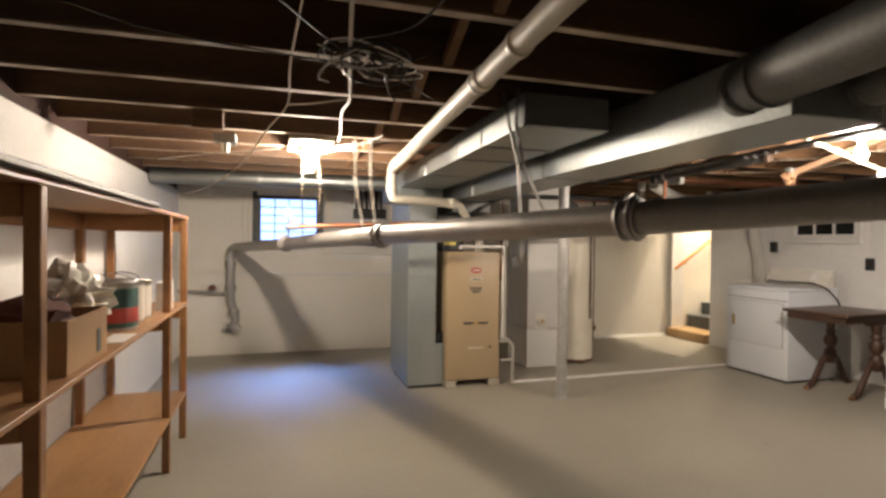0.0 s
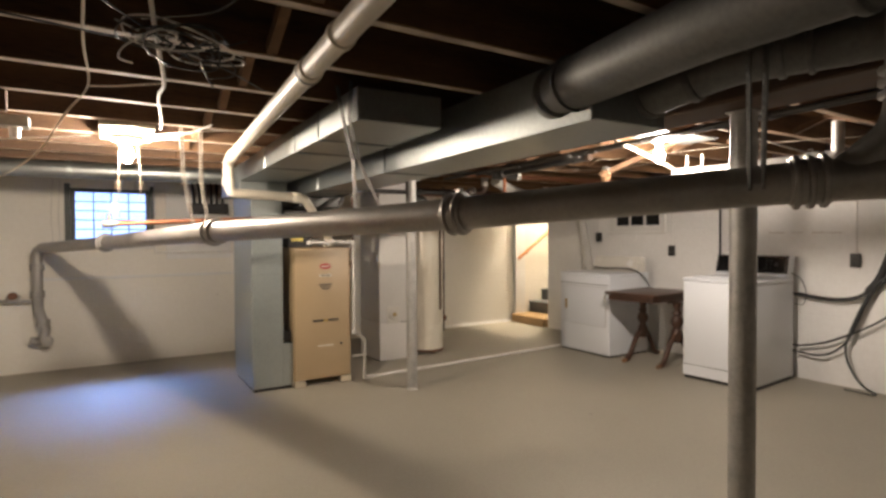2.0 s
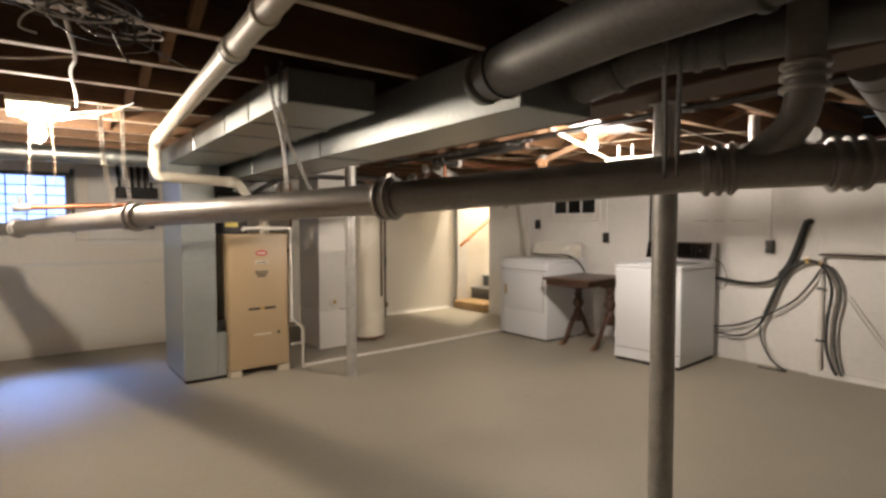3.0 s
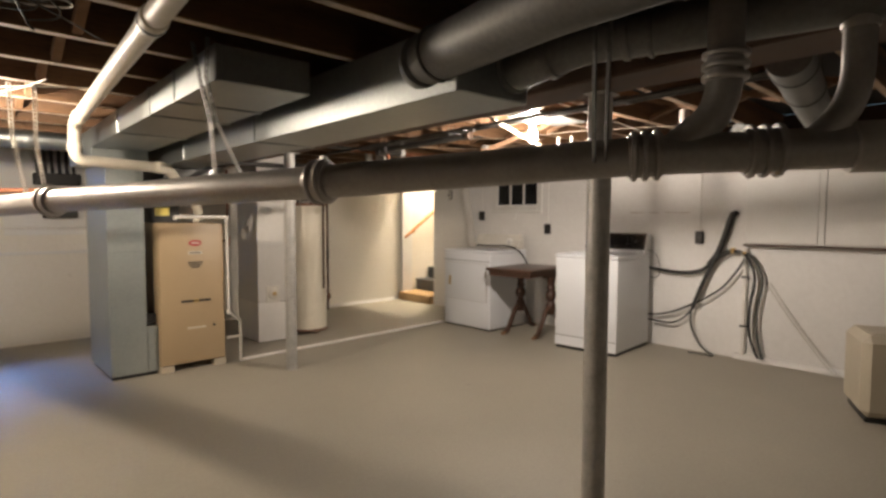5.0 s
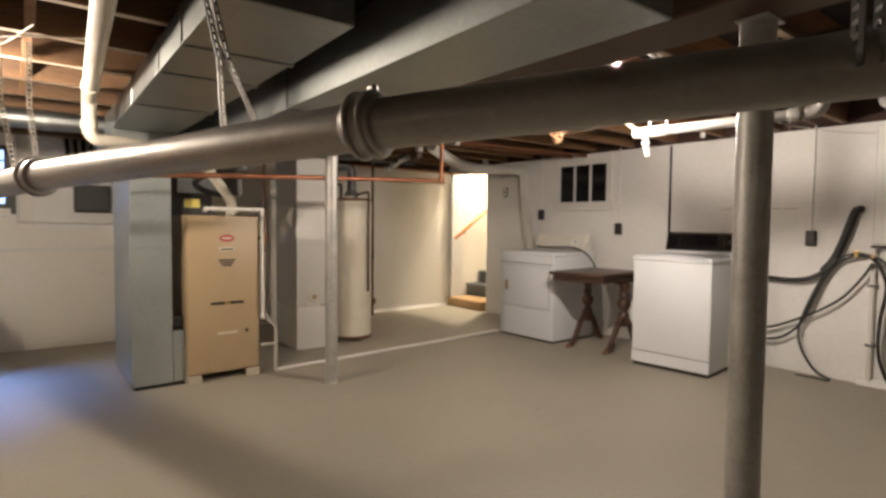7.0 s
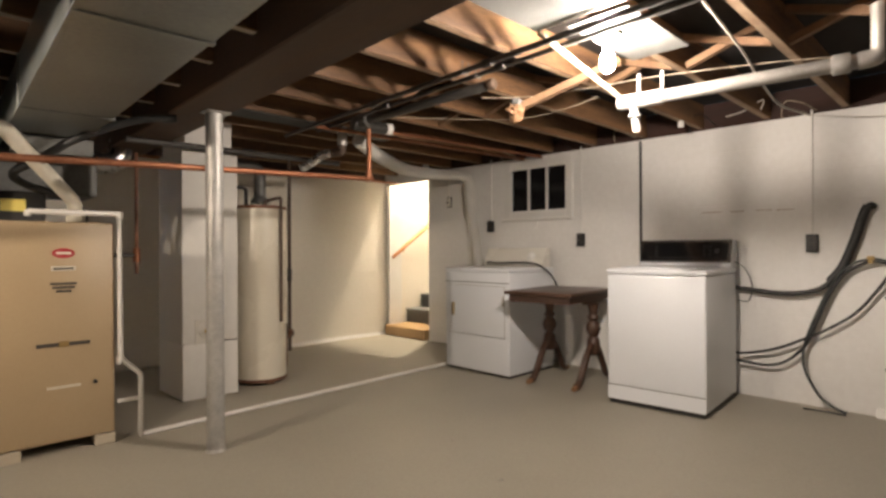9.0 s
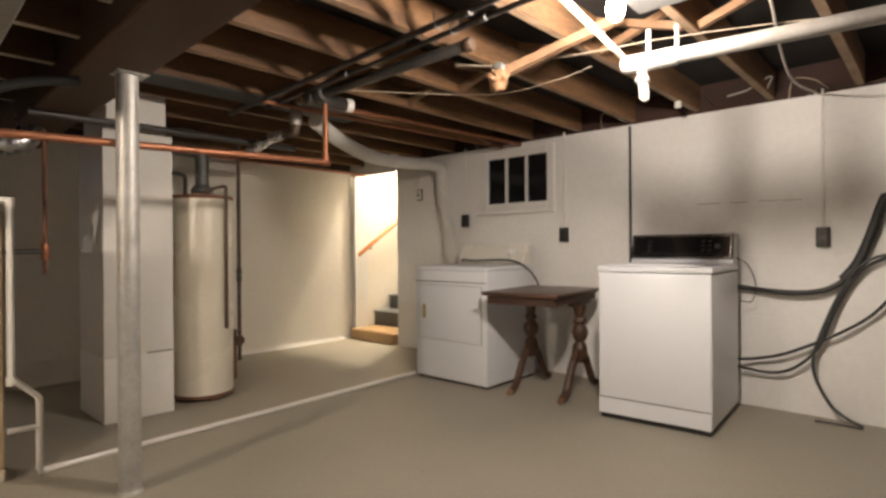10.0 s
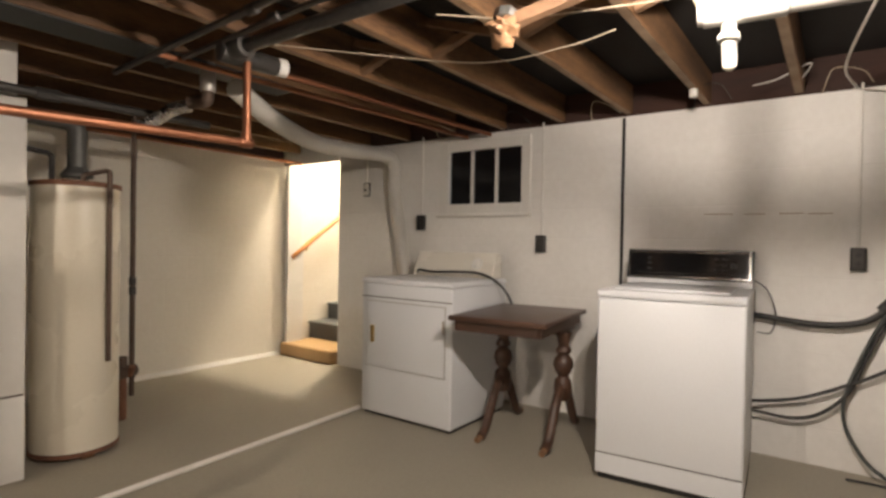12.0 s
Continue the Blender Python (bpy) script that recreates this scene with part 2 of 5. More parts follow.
M_PORCELAIN = surf("white_porcelain", (0.8, 0.78, 0.74), (0.74, 0.72, 0.67), rough=0.25, big=4, small=50, bump=0.01)
M_RED_LABEL = surf("red_sticker", (0.45, 0.045, 0.05), (0.4, 0.04, 0.045), rough=0.4, big=4, small=50, bump=0.0)
M_CREAM_LABEL = surf("cream_sticker", (0.68, 0.62, 0.5), (0.62, 0.56, 0.45), rough=0.4, big=4, small=50, bump=0.0)
M_YELLOW_LABEL = surf("yellow_sticker", (0.75, 0.62, 0.16), (0.68, 0.55, 0.13), rough=0.4, big=4, small=50, bump=0.0)
M_INK = surf("dark_brown_print", (0.05, 0.04, 0.035), (0.035, 0.03, 0.025), rough=0.5, big=4, small=50, bump=0.0)
M_BRASS = surf("aged_brass", (0.55, 0.40, 0.18), (0.4, 0.27, 0.11), rough=0.35, metal=0.9, big=8, small=60, bump=0.03)
M_GLASS = clear("window_glass")
M_BULB_L = glow("lit_bulb_left", BULB_TINT, BULB_LEFT)
M_BULB_R = glow("lit_bulb_right", (1.0, 0.865, 0.745), BULB_RIGHT)
M_BULB_S = glow("lit_bulb_stair", (1.0, 0.85, 0.65), BULB_STAIR)
M_SKYCARD = glow("pale_blue_daylight", (0.55, 0.68, 1.0), 0.9)


# ---- mesh helpers ----
def origin(ob):
    v = Vector((0, 0, 0))
    while ob:
        v += ob.location
        ob = ob.parent
    return v


def thing(name, at, label, category, group="", kind=""):
    ob = new(name)
    ob.empty_display_size = 0.05
    ob.location = at
    return tagged(ob, label, category, group, kind)


def part(name, bm, material, parent=None, label="", smooth=True, at=None):
    """Links a bmesh, given in world metres, as one mesh object under a thing or a part."""
    base = Vector(at) if at else Vector((0, 0, 0))
    if parent is None and at is None and len(bm.verts):
        lo = [min(v.co[i] for v in bm.verts) for i in range(3)]
        hi = [max(v.co[i] for v in bm.verts) for i in range(3)]
        base = Vector(((lo[0] + hi[0]) / 2, (lo[1] + hi[1]) / 2, lo[2]))
    off = origin(parent) + base
    bmesh.ops.translate(bm, verts=bm.verts, vec=-off)
    bmesh.ops.recalc_face_normals(bm, faces=bm.faces)
    me = bpy.data.meshes.new(name)
    bm.to_mesh(me)
    bm.free()
    for f in me.polygons:
        f.use_smooth = smooth
    if smooth:
        me.set_sharp_from_angle(angle=radians(35))
    for mt in material if isinstance(material, (list, tuple)) else [material]:
        me.materials.append(mt)
    ob = new(name, me)
    ob.location = base
    ob.parent = parent
    if label:
        ob["label"] = label
    return ob


def box(x0, y0, z0, x1, y1, z1, bevel=0.004, seg=1, bm=None):
    out = bmesh.new()
    m = Matrix.Translation(((x0 + x1) / 2, (y0 + y1) / 2, (z0 + z1) / 2)) @ Matrix.Diagonal((abs(x1 - x0), abs(y1 - y0), abs(z1 - z0), 1))
    bmesh.ops.create_cube(out, size=1, matrix=m)
    if bevel:
        bmesh.ops.bevel(out, geom=out.edges[:], offset=bevel, segments=seg, affect="EDGES", profile=0.5)
    return join(bm, out) if bm else out


def join(bm, other):
    """Adds other to bm and frees it."""
    made = {v: bm.verts.new(v.co) for v in other.verts}
    for f in other.faces:
        try:
            g = bm.faces.new([made[v] for v in f.verts])
            g.material_index = f.material_index
        except ValueError:
            pass
    other.free()
    return bm


def rod(a, b, r, n=16, r2=None, bm=None, bevel=0.0):
    out = bmesh.new()
    a, b = Vector(a), Vector(b)
    d = b - a
    m = Matrix.Translation((a + b) / 2) @ d.to_track_quat("Z", "Y").to_matrix().to_4x4()
    bmesh.ops.create_cone(out, cap_ends=True, segments=n, radius1=r, radius2=r if r2 is None else r2, depth=d.length, matrix=m)
    if bevel:
        bmesh.ops.bevel(out, geom=[e for e in out.edges if len(e.link_faces) == 2 and any(len(f.verts) > 4 for f in e.link_faces)], offset=bevel, segments=2, affect="EDGES", profile=0.5)
    return join(bm, out) if bm else out


def lathe(x, y, profile, n=24, bm=None, m=None):
    """Turns a list of (radius, z) about an upright axis at x, y, or about m's z axis."""
    out = bmesh.new()
    rings = []
    for r, z in profile:
        ring = [out.verts.new((max(r, 0.0005) * math.cos(2 * math.pi * i / n), max(r, 0.0005) * math.sin(2 * math.pi * i / n), z)) for i in range(n)]
        rings.append(ring)
    for p, q in zip(rings, rings[1:]):
        for i in range(n):
            out.faces.new((p[i], p[(i + 1) % n], q[(i + 1) % n], q[i]))
    out.faces.new(rings[0][::-1]), out.faces.new(rings[-1])
    bmesh.ops.transform(out, matrix=m if m else Matrix.Translation((x, y, 0)), verts=out.verts)
    return join(bm, out) if bm else out


def spline(pts, steps):
    pts = [Vector(p) for p in pts]
    if steps < 2 or len(pts) < 3:
        return pts
    ext = [2 * pts[0] - pts[1], *pts, 2 * pts[-1] - pts[-2]]
    out = []
    for i in range(1, len(ext) - 2):
        p0, p1, p2, p3 = ext[i - 1:i + 3]
        for s in range(steps):
            t = s / steps
            out.append(0.5 * (2 * p1 + (p2 - p0) * t + (2 * p0 - 5 * p1 + 4 * p2 - p3) * t * t + (3 * p1 - p0 - 3 * p2 + p3) * t ** 3))
    return out + [pts[-1]]


def tube(pts, r, n=10, steps=6, bm=None, ridge=None):
    """A pipe or cable along points. ridge: (depth, pitch) of the rings of a corrugated hose."""
    path = spline(pts, steps)
    if ridge:
        dense, total = [], 0
        for a, b in zip(path, path[1:]):
            k = max(1, int((b - a).length / (ridge[1] / 2)))
            dense += [a.lerp(b, i / k) for i in range(k)]
        path = dense + [path[-1]]
    out = bmesh.new()
    rings, up = [], None
    for i, p in enumerate(path):
        d = (path[min(i + 1, len(path) - 1)] - path[max(i - 1, 0)]).normalized()
        if up is None:
            up = d.orthogonal().normalized()
        up = (up - d * up.dot(d)).normalized()
        side = d.cross(up)
        rad = r + (ridge[0] * (i % 2) if ridge else 0)
        rings.append([out.verts.new(p + rad * (math.cos(2 * math.pi * k / n) * up + math.sin(2 * math.pi * k / n) * side)) for k in range(n)])
    for p, q in zip(rings, rings[1:]):
        for k in range(n):
            out.faces.new((p[k], p[(k + 1) % n], q[(k + 1) % n], q[k]))
    out.faces.new(rings[0][::-1]), out.faces.new(rings[-1])
    return join(bm, out) if bm else out


def bent(pts, bend):
    """Points of a rigid pipe whose corners are rounded by bend."""
    pts = [Vector(p) for p in pts]
    out = [pts[0]]
    for a, b, c in zip(pts, pts[1:], pts[2:]):
        u, w = (a - b), (c - b)
        k = min(bend, u.length / 2, w.length / 2)
        p, q = b + u.normalized() * k, b + w.normalized() * k
        for i in range(7):
            t = i / 6
            out.append(p * (1 - t) ** 2 + b * 2 * t * (1 - t) + q * t * t)
    return out + [pts[-1]]


def collar(a, b, r, proud, bm=None):
    return rod(a, b, r + proud, n=24, bm=bm, bevel=proud * 0.4)


def prism(pts, depth_axis, d0, d1, bevel=0.0):
    """A flat outline in the two other axes, given depth along depth_axis (0, 1 or 2)."""
    out = bmesh.new()
    other = [i for i in range(3) if i != depth_axis]

    def at(p, d):
        v = [0, 0, 0]
        v[other[0]], v[other[1]], v[depth_axis] = p[0], p[1], d
        return out.verts.new(v)
    a, b = [at(p, d0) for p in pts], [at(p, d1) for p in pts]
    n = len(pts)
    out.faces.new(a), out.faces.new(b[::-1])
    for i in range(n):
        out.faces.new((a[i], b[i], b[(i + 1) % n], a[(i + 1) % n]))
    if bevel:
        bmesh.ops.bevel(out, geom=out.edges[:], offset=bevel, segments=1, affect="EDGES")
    return out


def blob(centre, size, seed, amount=0.25, sub=3):
    out = bmesh.new()
    bmesh.ops.create_icosphere(out, subdivisions=sub, radius=1)
    for v in out.verts:
        k = 1 + amount * noise.noise(v.co * 2.1 + Vector((seed, 0, 0))) + amount * 0.5 * noise.noise(v.co * 5 + Vector((0, seed, 0)))
        v.co = Vector(centre) + Vector([c * s * k for c, s in zip(v.co, size)])
    return out


def structure(ob, label, category):
    return tagged(ob, label, category, kind="structure")


# ---- structure ----
def wall_with_hole(axis, face, thick, a0, a1, z0, z1, holes):
    """A wall in the plane axis = face, as butted blocks round its openings (each a0, a1, z0, z1)."""
    bm = bmesh.new()

    def blk(p0, p1, q0, q1):
        if p1 - p0 < 1e-4 or q1 - q0 < 1e-4:
            return
        if axis == "x":
            box(face, p0, q0, face + thick, p1, q1, 0, bm=bm)
        else:
            box(p0, face, q0, p1, face + thick, q1, 0, bm=bm)
    edge = a0
    for h0, h1, hz0, hz1 in sorted(holes):
        blk(edge, h0, z0, z1), blk(h0, h1, z0, hz0), blk(h0, h1, hz1, z1)
        edge = h1
    blk(edge, a1, z0, z1)
    return bm


structure(part("floor", box(XL - 0.3, YF - 0.3, -0.12, XR + 2.6, YB + 0.3, 0.0, 0), M_FLOOR), "grey painted concrete basement floor", "floor")
structure(part("wall_back", wall_with_hole("y", YB, 0.22, XL - 0.22, XR + 2.6, 0, 1.95, [(0.06, 0.775, 1.29, 1.85)]), M_WALL_CREAM, smooth=False), "painted concrete block wall with a small window", "wall")
structure(part("wall_right", wall_with_hole("x", XR, 0.2, YF, YB, 0, 1.985, [(4.86, 5.54, 1.44, 1.88), (6.77, YB, 0.0, 1.985)]), M_WALL, smooth=False), "white painted concrete block wall", "wall")
structure(part("wall_left", box(XL - 0.22, YF, 0, XL, YB, 1.88, 0.01), M_WALL), "white painted block wall, bare top edge", "wall")
structure(part("wall_front", box(XL - 0.22, YF - 0.2, 0, XR + 0.2, YF, 1.97, 0), M_WALL), "white painted block wall", "wall")
structure(part("ceiling", box(XL - 0.3, YF - 0.3, DECK_Z, XR + 0.028, YB + 0.3, DECK_Z + 0.03, 0), M_DECK), "underside of the floor boards above, darkened with the shade between joists", "ceiling")
# sill plates and rim boards that close the joist ends
structure(part("sill_plate_right", box(XR + 0.01, YF, 1.987, XR + 0.19, 6.768, DECK_Z - 0.004, 0.004), M_SILL), "dark red-brown sill and rim board", "sill plate")
structure(part("sill_plate_left", box(XL - 0.2, YF, 1.883, XL - 0.02, YB, DECK_Z - 0.004, 0.004), M_SILL), "dark sill and rim board", "sill plate")
structure(part("sill_plate_back", box(XL, YB + 0.01, 1.953, XR, YB + 0.2, DECK_Z - 0.004, 0.004), M_SILL), "dark sill and rim board", "sill plate")
structure(part("sill_plate_front", box(XL, YF - 0.19, 1.973, XR, YF - 0.01, DECK_Z - 0.004, 0.004), M_SILL), "dark sill and rim board", "sill plate")

BEAM0, BEAM1 = 2.36, 2.62
SKEW = radians(-1.7)
structure(part("main_beam", box(BEAM0, YF + 0.12, 1.825, BEAM1, YB - 0.12, DECK_Z - 0.004, 0.008), M_BEAM), "dark brown timber main beam under the joists", "beam")
bpy.data.objects["main_beam"].rotation_euler.z = SKEW
joist_l = box(XL - 0.02, -0.0225, JOIST_LOW, BEAM0 + 0.1, 0.0225, DECK_Z - 0.003, 0.004)
joist_r = box(BEAM1 - 0.1, -0.0225, JOIST_Z, XR + 0.008, 0.0225, DECK_Z - 0.003, 0.004)
jl = structure(part("ceiling_joist", joist_l, M_JOIST_SHADED, at=((XL + BEAM0) / 2, 0, JOIST_LOW)), "rough brown floor joist overhead", "joist")
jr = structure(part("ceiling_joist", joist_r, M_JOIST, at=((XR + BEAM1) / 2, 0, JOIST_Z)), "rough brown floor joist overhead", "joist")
PITCH, FIRST, LAP = 0.4575, 2.735 - 9 * 0.4575, 0.02
for k in range(-4, 20):
    y = FIRST + k * PITCH
    if not YF + 0.05 < y < YB - 0.05:
        continue
    for src in (jl, jr):
        if k == 9:
            src.location.y = y + (LAP if src is jr else 0)
        else:
            copy_thing(src, Matrix.Translation((src.location.x, y + (LAP if src is jr else 0), src.location.z)))


def bridging(x, y, low):
    """A pair of crossed struts between two joists."""
    b = thing("bridging", (x, y, low + 0.02), "crossed wooden struts between two ceiling joists", "bridging", "joist bridging", "structure")
    y0, y1 = y + 0.026, y + PITCH - 0.026
    for dx, z0, z1 in ((-0.022, low + 0.02, DECK_Z - 0.03), (0.022, DECK_Z - 0.03, low + 0.02)):
        part("strut", tube([(x + dx, y0, z0), (x + dx, y1, z1)], 0.024, 4, 1), M_STRUT, b, smooth=False)


for k in range(6, 14):
    bridging(4.30, FIRST + k * PITCH + LAP, JOIST_Z)
for k in range(7, 15):
    bridging(0.82, FIRST + k * PITCH, JOIST_LOW)

# sheet metal panning between joists by the lamp
structure(part("joist_panning", box(2.66, 2.95, 1.988, 3.33, 3.42, 1.9975, 0.002), M_PAN), "bright sheet metal panel nailed under the joists", "panning")
structure(part("joist_panning", box(3.37, 3.03, 1.987, 3.95, 3.30, 1.9975, 0.002), M_GALV_DULL), "bright sheet metal panel nailed under the joists", "panning")
structure(part("joist_panning", box(2.70, 5.47, 1.987, 4.3, 5.68, 1.996, 0.002), M_PAN_SHADED), "dull sheet metal closing a joist bay, darkened for the shade there", "panning")


# ---- windows ----
def back_window():
    w = tagged(thing("window_1", (0.42, YB, 1.29), "small basement window, dark green sash with many small panes", "window"), kind="structure")
    x0, x1, z0, z1 = 0.06, 0.775, 1.29, 1.85
    y = YB + 0.02
    f = bmesh.new()
    for b in ((x0, z0, x0 + 0.04, z1), (x1 - 0.04, z0, x1, z1), (x0 + 0.04, z0, x1 - 0.04, z0 + 0.04), (x0 + 0.04, z1 - 0.04, x1 - 0.04, z1)):
        box(b[0], y, b[1], b[2], y + 0.05, b[3], 0.003, bm=f)
    fr = part("window_frame", f, M_GREEN, w)
    for i in (1, 2, 3):
        x = x0 + 0.04 + i * (x1 - x0 - 0.08) / 4
        part("muntin", box(x - 0.006, y + 0.012, z0 + 0.04, x + 0.006, y + 0.034, z1 - 0.04, 0.001), M_GREEN, w)
    for i in (1, 2, 3, 4):
        z = z0 + 0.04 + i * (z1 - z0 - 0.08) / 5
        part("muntin", box(x0 + 0.04, y + 0.010, z - 0.005, x1 - 0.04, y + 0.032, z + 0.005, 0.001), M_GREEN, w)
    g = part("pane", box(x0 + 0.04, y + 0.036, z0 + 0.04, x1 - 0.04, y + 0.040, z1 - 0.04, 0), M_GLASS, w)
    g.visible_shadow = False
    c = bmesh.new()
    for b in ((x0 - 0.05, z0 - 0.05, x0, z1 + 0.04), (x1, z0 - 0.05, x1 + 0.05, z1 + 0.04)):
        box(b[0], YB - 0.014, b[1], b[2], YB - 0.001, b[3], 0.003, bm=c)
    part("casing", c, M_GREEN, w, "dark green painted casing")
    part("window_sill", box(x0 - 0.05, YB - 0.03, z0 - 0.075, x1 + 0.05, YB - 0.001, z0 - 0.05, 0.004), M_TRIM, w, "white sill")


back_window()
structure(part("backdrop_daylight", box(-1.4, YB + 0.95, 0.7, 2.1, YB + 0.97, 3.2, 0), M_SKYCARD), "pale blue daylight outside the small window", "backdrop")


def side_window():
    w = tagged(thing("window_2", (XR, 5.2, 1.42), "white three-pane hopper window, dark outside", "window"), kind="structure")
    y0, y1, z0, z1 = 4.86, 5.54, 1.44, 1.88
    f = bmesh.new()
    for b in ((y0 - 0.05, z0 - 0.06, y0 + 0.02, z1 + 0.06), (y1 - 0.02, z0 - 0.06, y1 + 0.07, z1 + 0.06), (y0 + 0.02, z0 - 0.06, y1 - 0.02, z0 + 0.015), (y0 + 0.02, z1 - 0.015, y1 - 0.02, z1 + 0.06)):
        box(XR - 0.022, b[0], b[1], XR + 0.03, b[2], b[3], 0.004, bm=f)
    part("window_frame", f, M_TRIM, w)
    for i in (1, 2):
        y = y0 + 0.02 + i * (y1 - y0 - 0.04) / 3
        part("mullion", box(XR - 0.016, y - 0.011, z0 + 0.012, XR + 0.02, y + 0.011, z1 - 0.012, 0.003), M_TRIM, w)
    for i in range(3):
        p = y0 + 0.02 + i * (y1 - y0 - 0.04) / 3
        part("pane", box(XR + 0.004, p + 0.006, z0 + 0.01, XR + 0.008, p + (y1 - y0 - 0.04) / 3 - 0.006, z1 - 0.01, 0), M_BLACKGLASS, w)
    part("window_sill", box(XR - 0.045, y0 - 0.06, z0 - 0.085, XR - 0.001, y1 + 0.08, z0 - 0.06, 0.006), M_TRIM, w)
    part("latch", tube([(XR - 0.03, 5.19, z0 - 0.085), (XR - 0.03, 5.19, z0 - 0.15), (XR - 0.03, 5.215, z0 - 0.17), (XR - 0.03, 5.225, z0 - 0.15)], 0.004, 6, 4), M_TRIM, w, "wire hook latch")


side_window()


# ---- stairwell behind the opening ----
structure(part("stair_wall", box(XR + 0.2, 6.66, 0, XR + 2.6, 6.77, 3.248, 0), M_STAIR), "cream painted stairwell wall", "wall")
structure(part("stair_wall_far", box(XR + 0.005, YB, 1.955, XR + 2.6, YB + 0.2, 3.248, 0), M_STAIR), "cream painted stairwell wall", "wall")
structure(part("stair_wall_end", box(XR + 2.6, 6.7, 0, XR + 2.7, YB + 0.2, 3.248, 0), M_STAIR), "cream painted stairwell wall", "wall")
structure(part("stair_wall_head", box(XR + 0.03, 6.77, DECK_Z, XR + 0.08, YB, 3.25, 0), M_STAIR), "cream painted wall over the stair opening", "wall")
structure(part("stair_ceiling", box(XR + 0.03, 6.66, 3.25, XR + 2.7, YB + 0.2, 3.30, 0), M_STAIR), "cream stairwell ceiling", "ceiling")
structure(part("stair_wall_top", box(XR + 0.03, 6.66, DECK_Z, XR + 0.198, 6.768, 3.248, 0), M_STAIR), "cream painted stairwell wall", "wall")
structure(part("door_header", box(XR - 0.012, 6.772, 1.895, XR + 0.026, YB - 0.001, DECK_Z - 0.003, 0.003), M_TRIM), "cream painted board over the stair opening", "door frame")
st = tagged(thing("stairs", (XR + 0.6, 7.2, 0), "grey painted wooden stairs with a tan bottom step", "stairs"), kind="structure")
part("bottom_step", box(XR - 0.06, 6.80, 0.0, XR + 0.36, YB - 0.03, 0.125, 0.012), M_TAN_STEP, st, "tan worn bottom step")
for i in range(1, 9):
    x, z = XR + 0.08 + 0.26 * i, 0.125 + 0.175 * (i - 1)
    if i > 0:
        part("riser", box(x, 6.775, max(0, z - 0.02), x + 0.02, YB - 0.005, z + 0.15, 0.002), M_STEP, st)
        part("tread", box(x - 0.025, 6.775, z + 0.15, x + 0.29, YB - 0.005, z + 0.175, 0.008), M_STEP, st)
hr = tagged(thing("handrail", (XR + 0.3, YB - 0.06, 0.95), "orange varnished wooden handrail on the stair wall", "handrail"), kind="structure")
part("rail", rod((XR + 0.04, YB - 0.07, 0.975), (XR + 1.9, YB - 0.07, 2.21), 0.024, 14, bevel=0.006), M_RAIL, hr)
for k in (0.25, 1.5):
    part("bracket", tube([(XR + k, YB - 0.07, 0.975 + (k - 0.04) * 0.664 - 0.02), (XR + k, YB - 0.05, 0.975 + (k - 0.04) * 0.664 - 0.06), (XR + k, YB - 0.001, 0.975 + (k - 0.04) * 0.664 - 0.06)], 0.008, 8, 3), M_BRASS, hr)
tr = bmesh.new()
box(XR - 0.012, YB - 0.075, 0, XR + 0.19, YB - 0.035, 1.90, 0.003, bm=tr)
structure(part("door_frame_left", tr, M_TRIM), "cream painted post at the stair opening", "door frame")

LX, LY = XR + 0.60, 7.15
sb = thing("light_bulb", (LX, LY, 2.9), "lit round frosted bulb in a porcelain holder over the stairs", "lamp")
part("bulb", lathe(LX, LY, [(0.016, 3.075), (0.03, 3.058), (0.056, 3.03), (0.066, 2.995), (0.062, 2.96), (0.042, 2.925), (0.016, 2.91), (0.001, 2.908)], 20), M_BULB_S, sb)
part("holder", lathe(LX, LY, [(0.06, 3.248), (0.06, 3.225), (0.03, 3.19), (0.024, 3.076)], 20), M_PORCELAIN, sb)


# ---- steel posts ----
def steel_post(x, y, top, r, label):
    p = thing("steel_post", (x, y, 0), label, "post", "posts under the main beam")
    part("shaft", rod((x, y, 0.0), (x, y, top - 0.012), r, 28), M_POST, p)
    part("top_plate", box(x - 0.055, y - 0.05, top - 0.008, x + 0.075, y + 0.05, top, 0.003), M_POST, p, "flat steel bearing plate")
    part("weld", lathe(x, y, [(r + 0.008, 0.0), (r + 0.007, 0.006), (r, 0.014)], 28), M_POST, p)


steel_post(2.572, 2.092, 1.825, 0.051, "silver painted round steel post under the beam")
steel_post(2.624, 5.022, 1.825, 0.045, "silver painted round steel post beside the furnace")


# ---- chimney ----
ch = tagged(thing("chimney", (3.03, 6.37, 0), "white painted block chimney with a round flue cover", "chimney"), kind="structure")
for z0, z1, inset in ((0.0, 0.403, 0.0), (0.4045, 1.80, 0.0), (1.801, 2.16, 0.03)):
    part("block", box(2.83 + inset, 6.12 + inset, z0, 3.235 - inset, 6.62, z1, 0.006, 2), M_STAIR, ch)
part("flue_plate", box(2.915, 6.112, 0.40, 3.06, 6.1195, 0.575, 0.003), M_CREAM, ch, "square cream metal plate")
part("joint_crack", box(3.07, 6.1155, 0.402, 3.225, 6.1195, 0.409, 0.001), M_OLDPIPE, ch, "dark open joint")
part("flue_cover", rod((2.995, 6.121, 0.495), (2.995, 6.10, 0.495), 0.062, 28, r2=0.055, bevel=0.004), M_CREAM, ch, "round cream metal flue cover")
part("cover_knob", rod((2.995, 6.10, 0.495), (2.995, 6.085, 0.495), 0.022, 18, bevel=0.004), M_BRASS, ch)


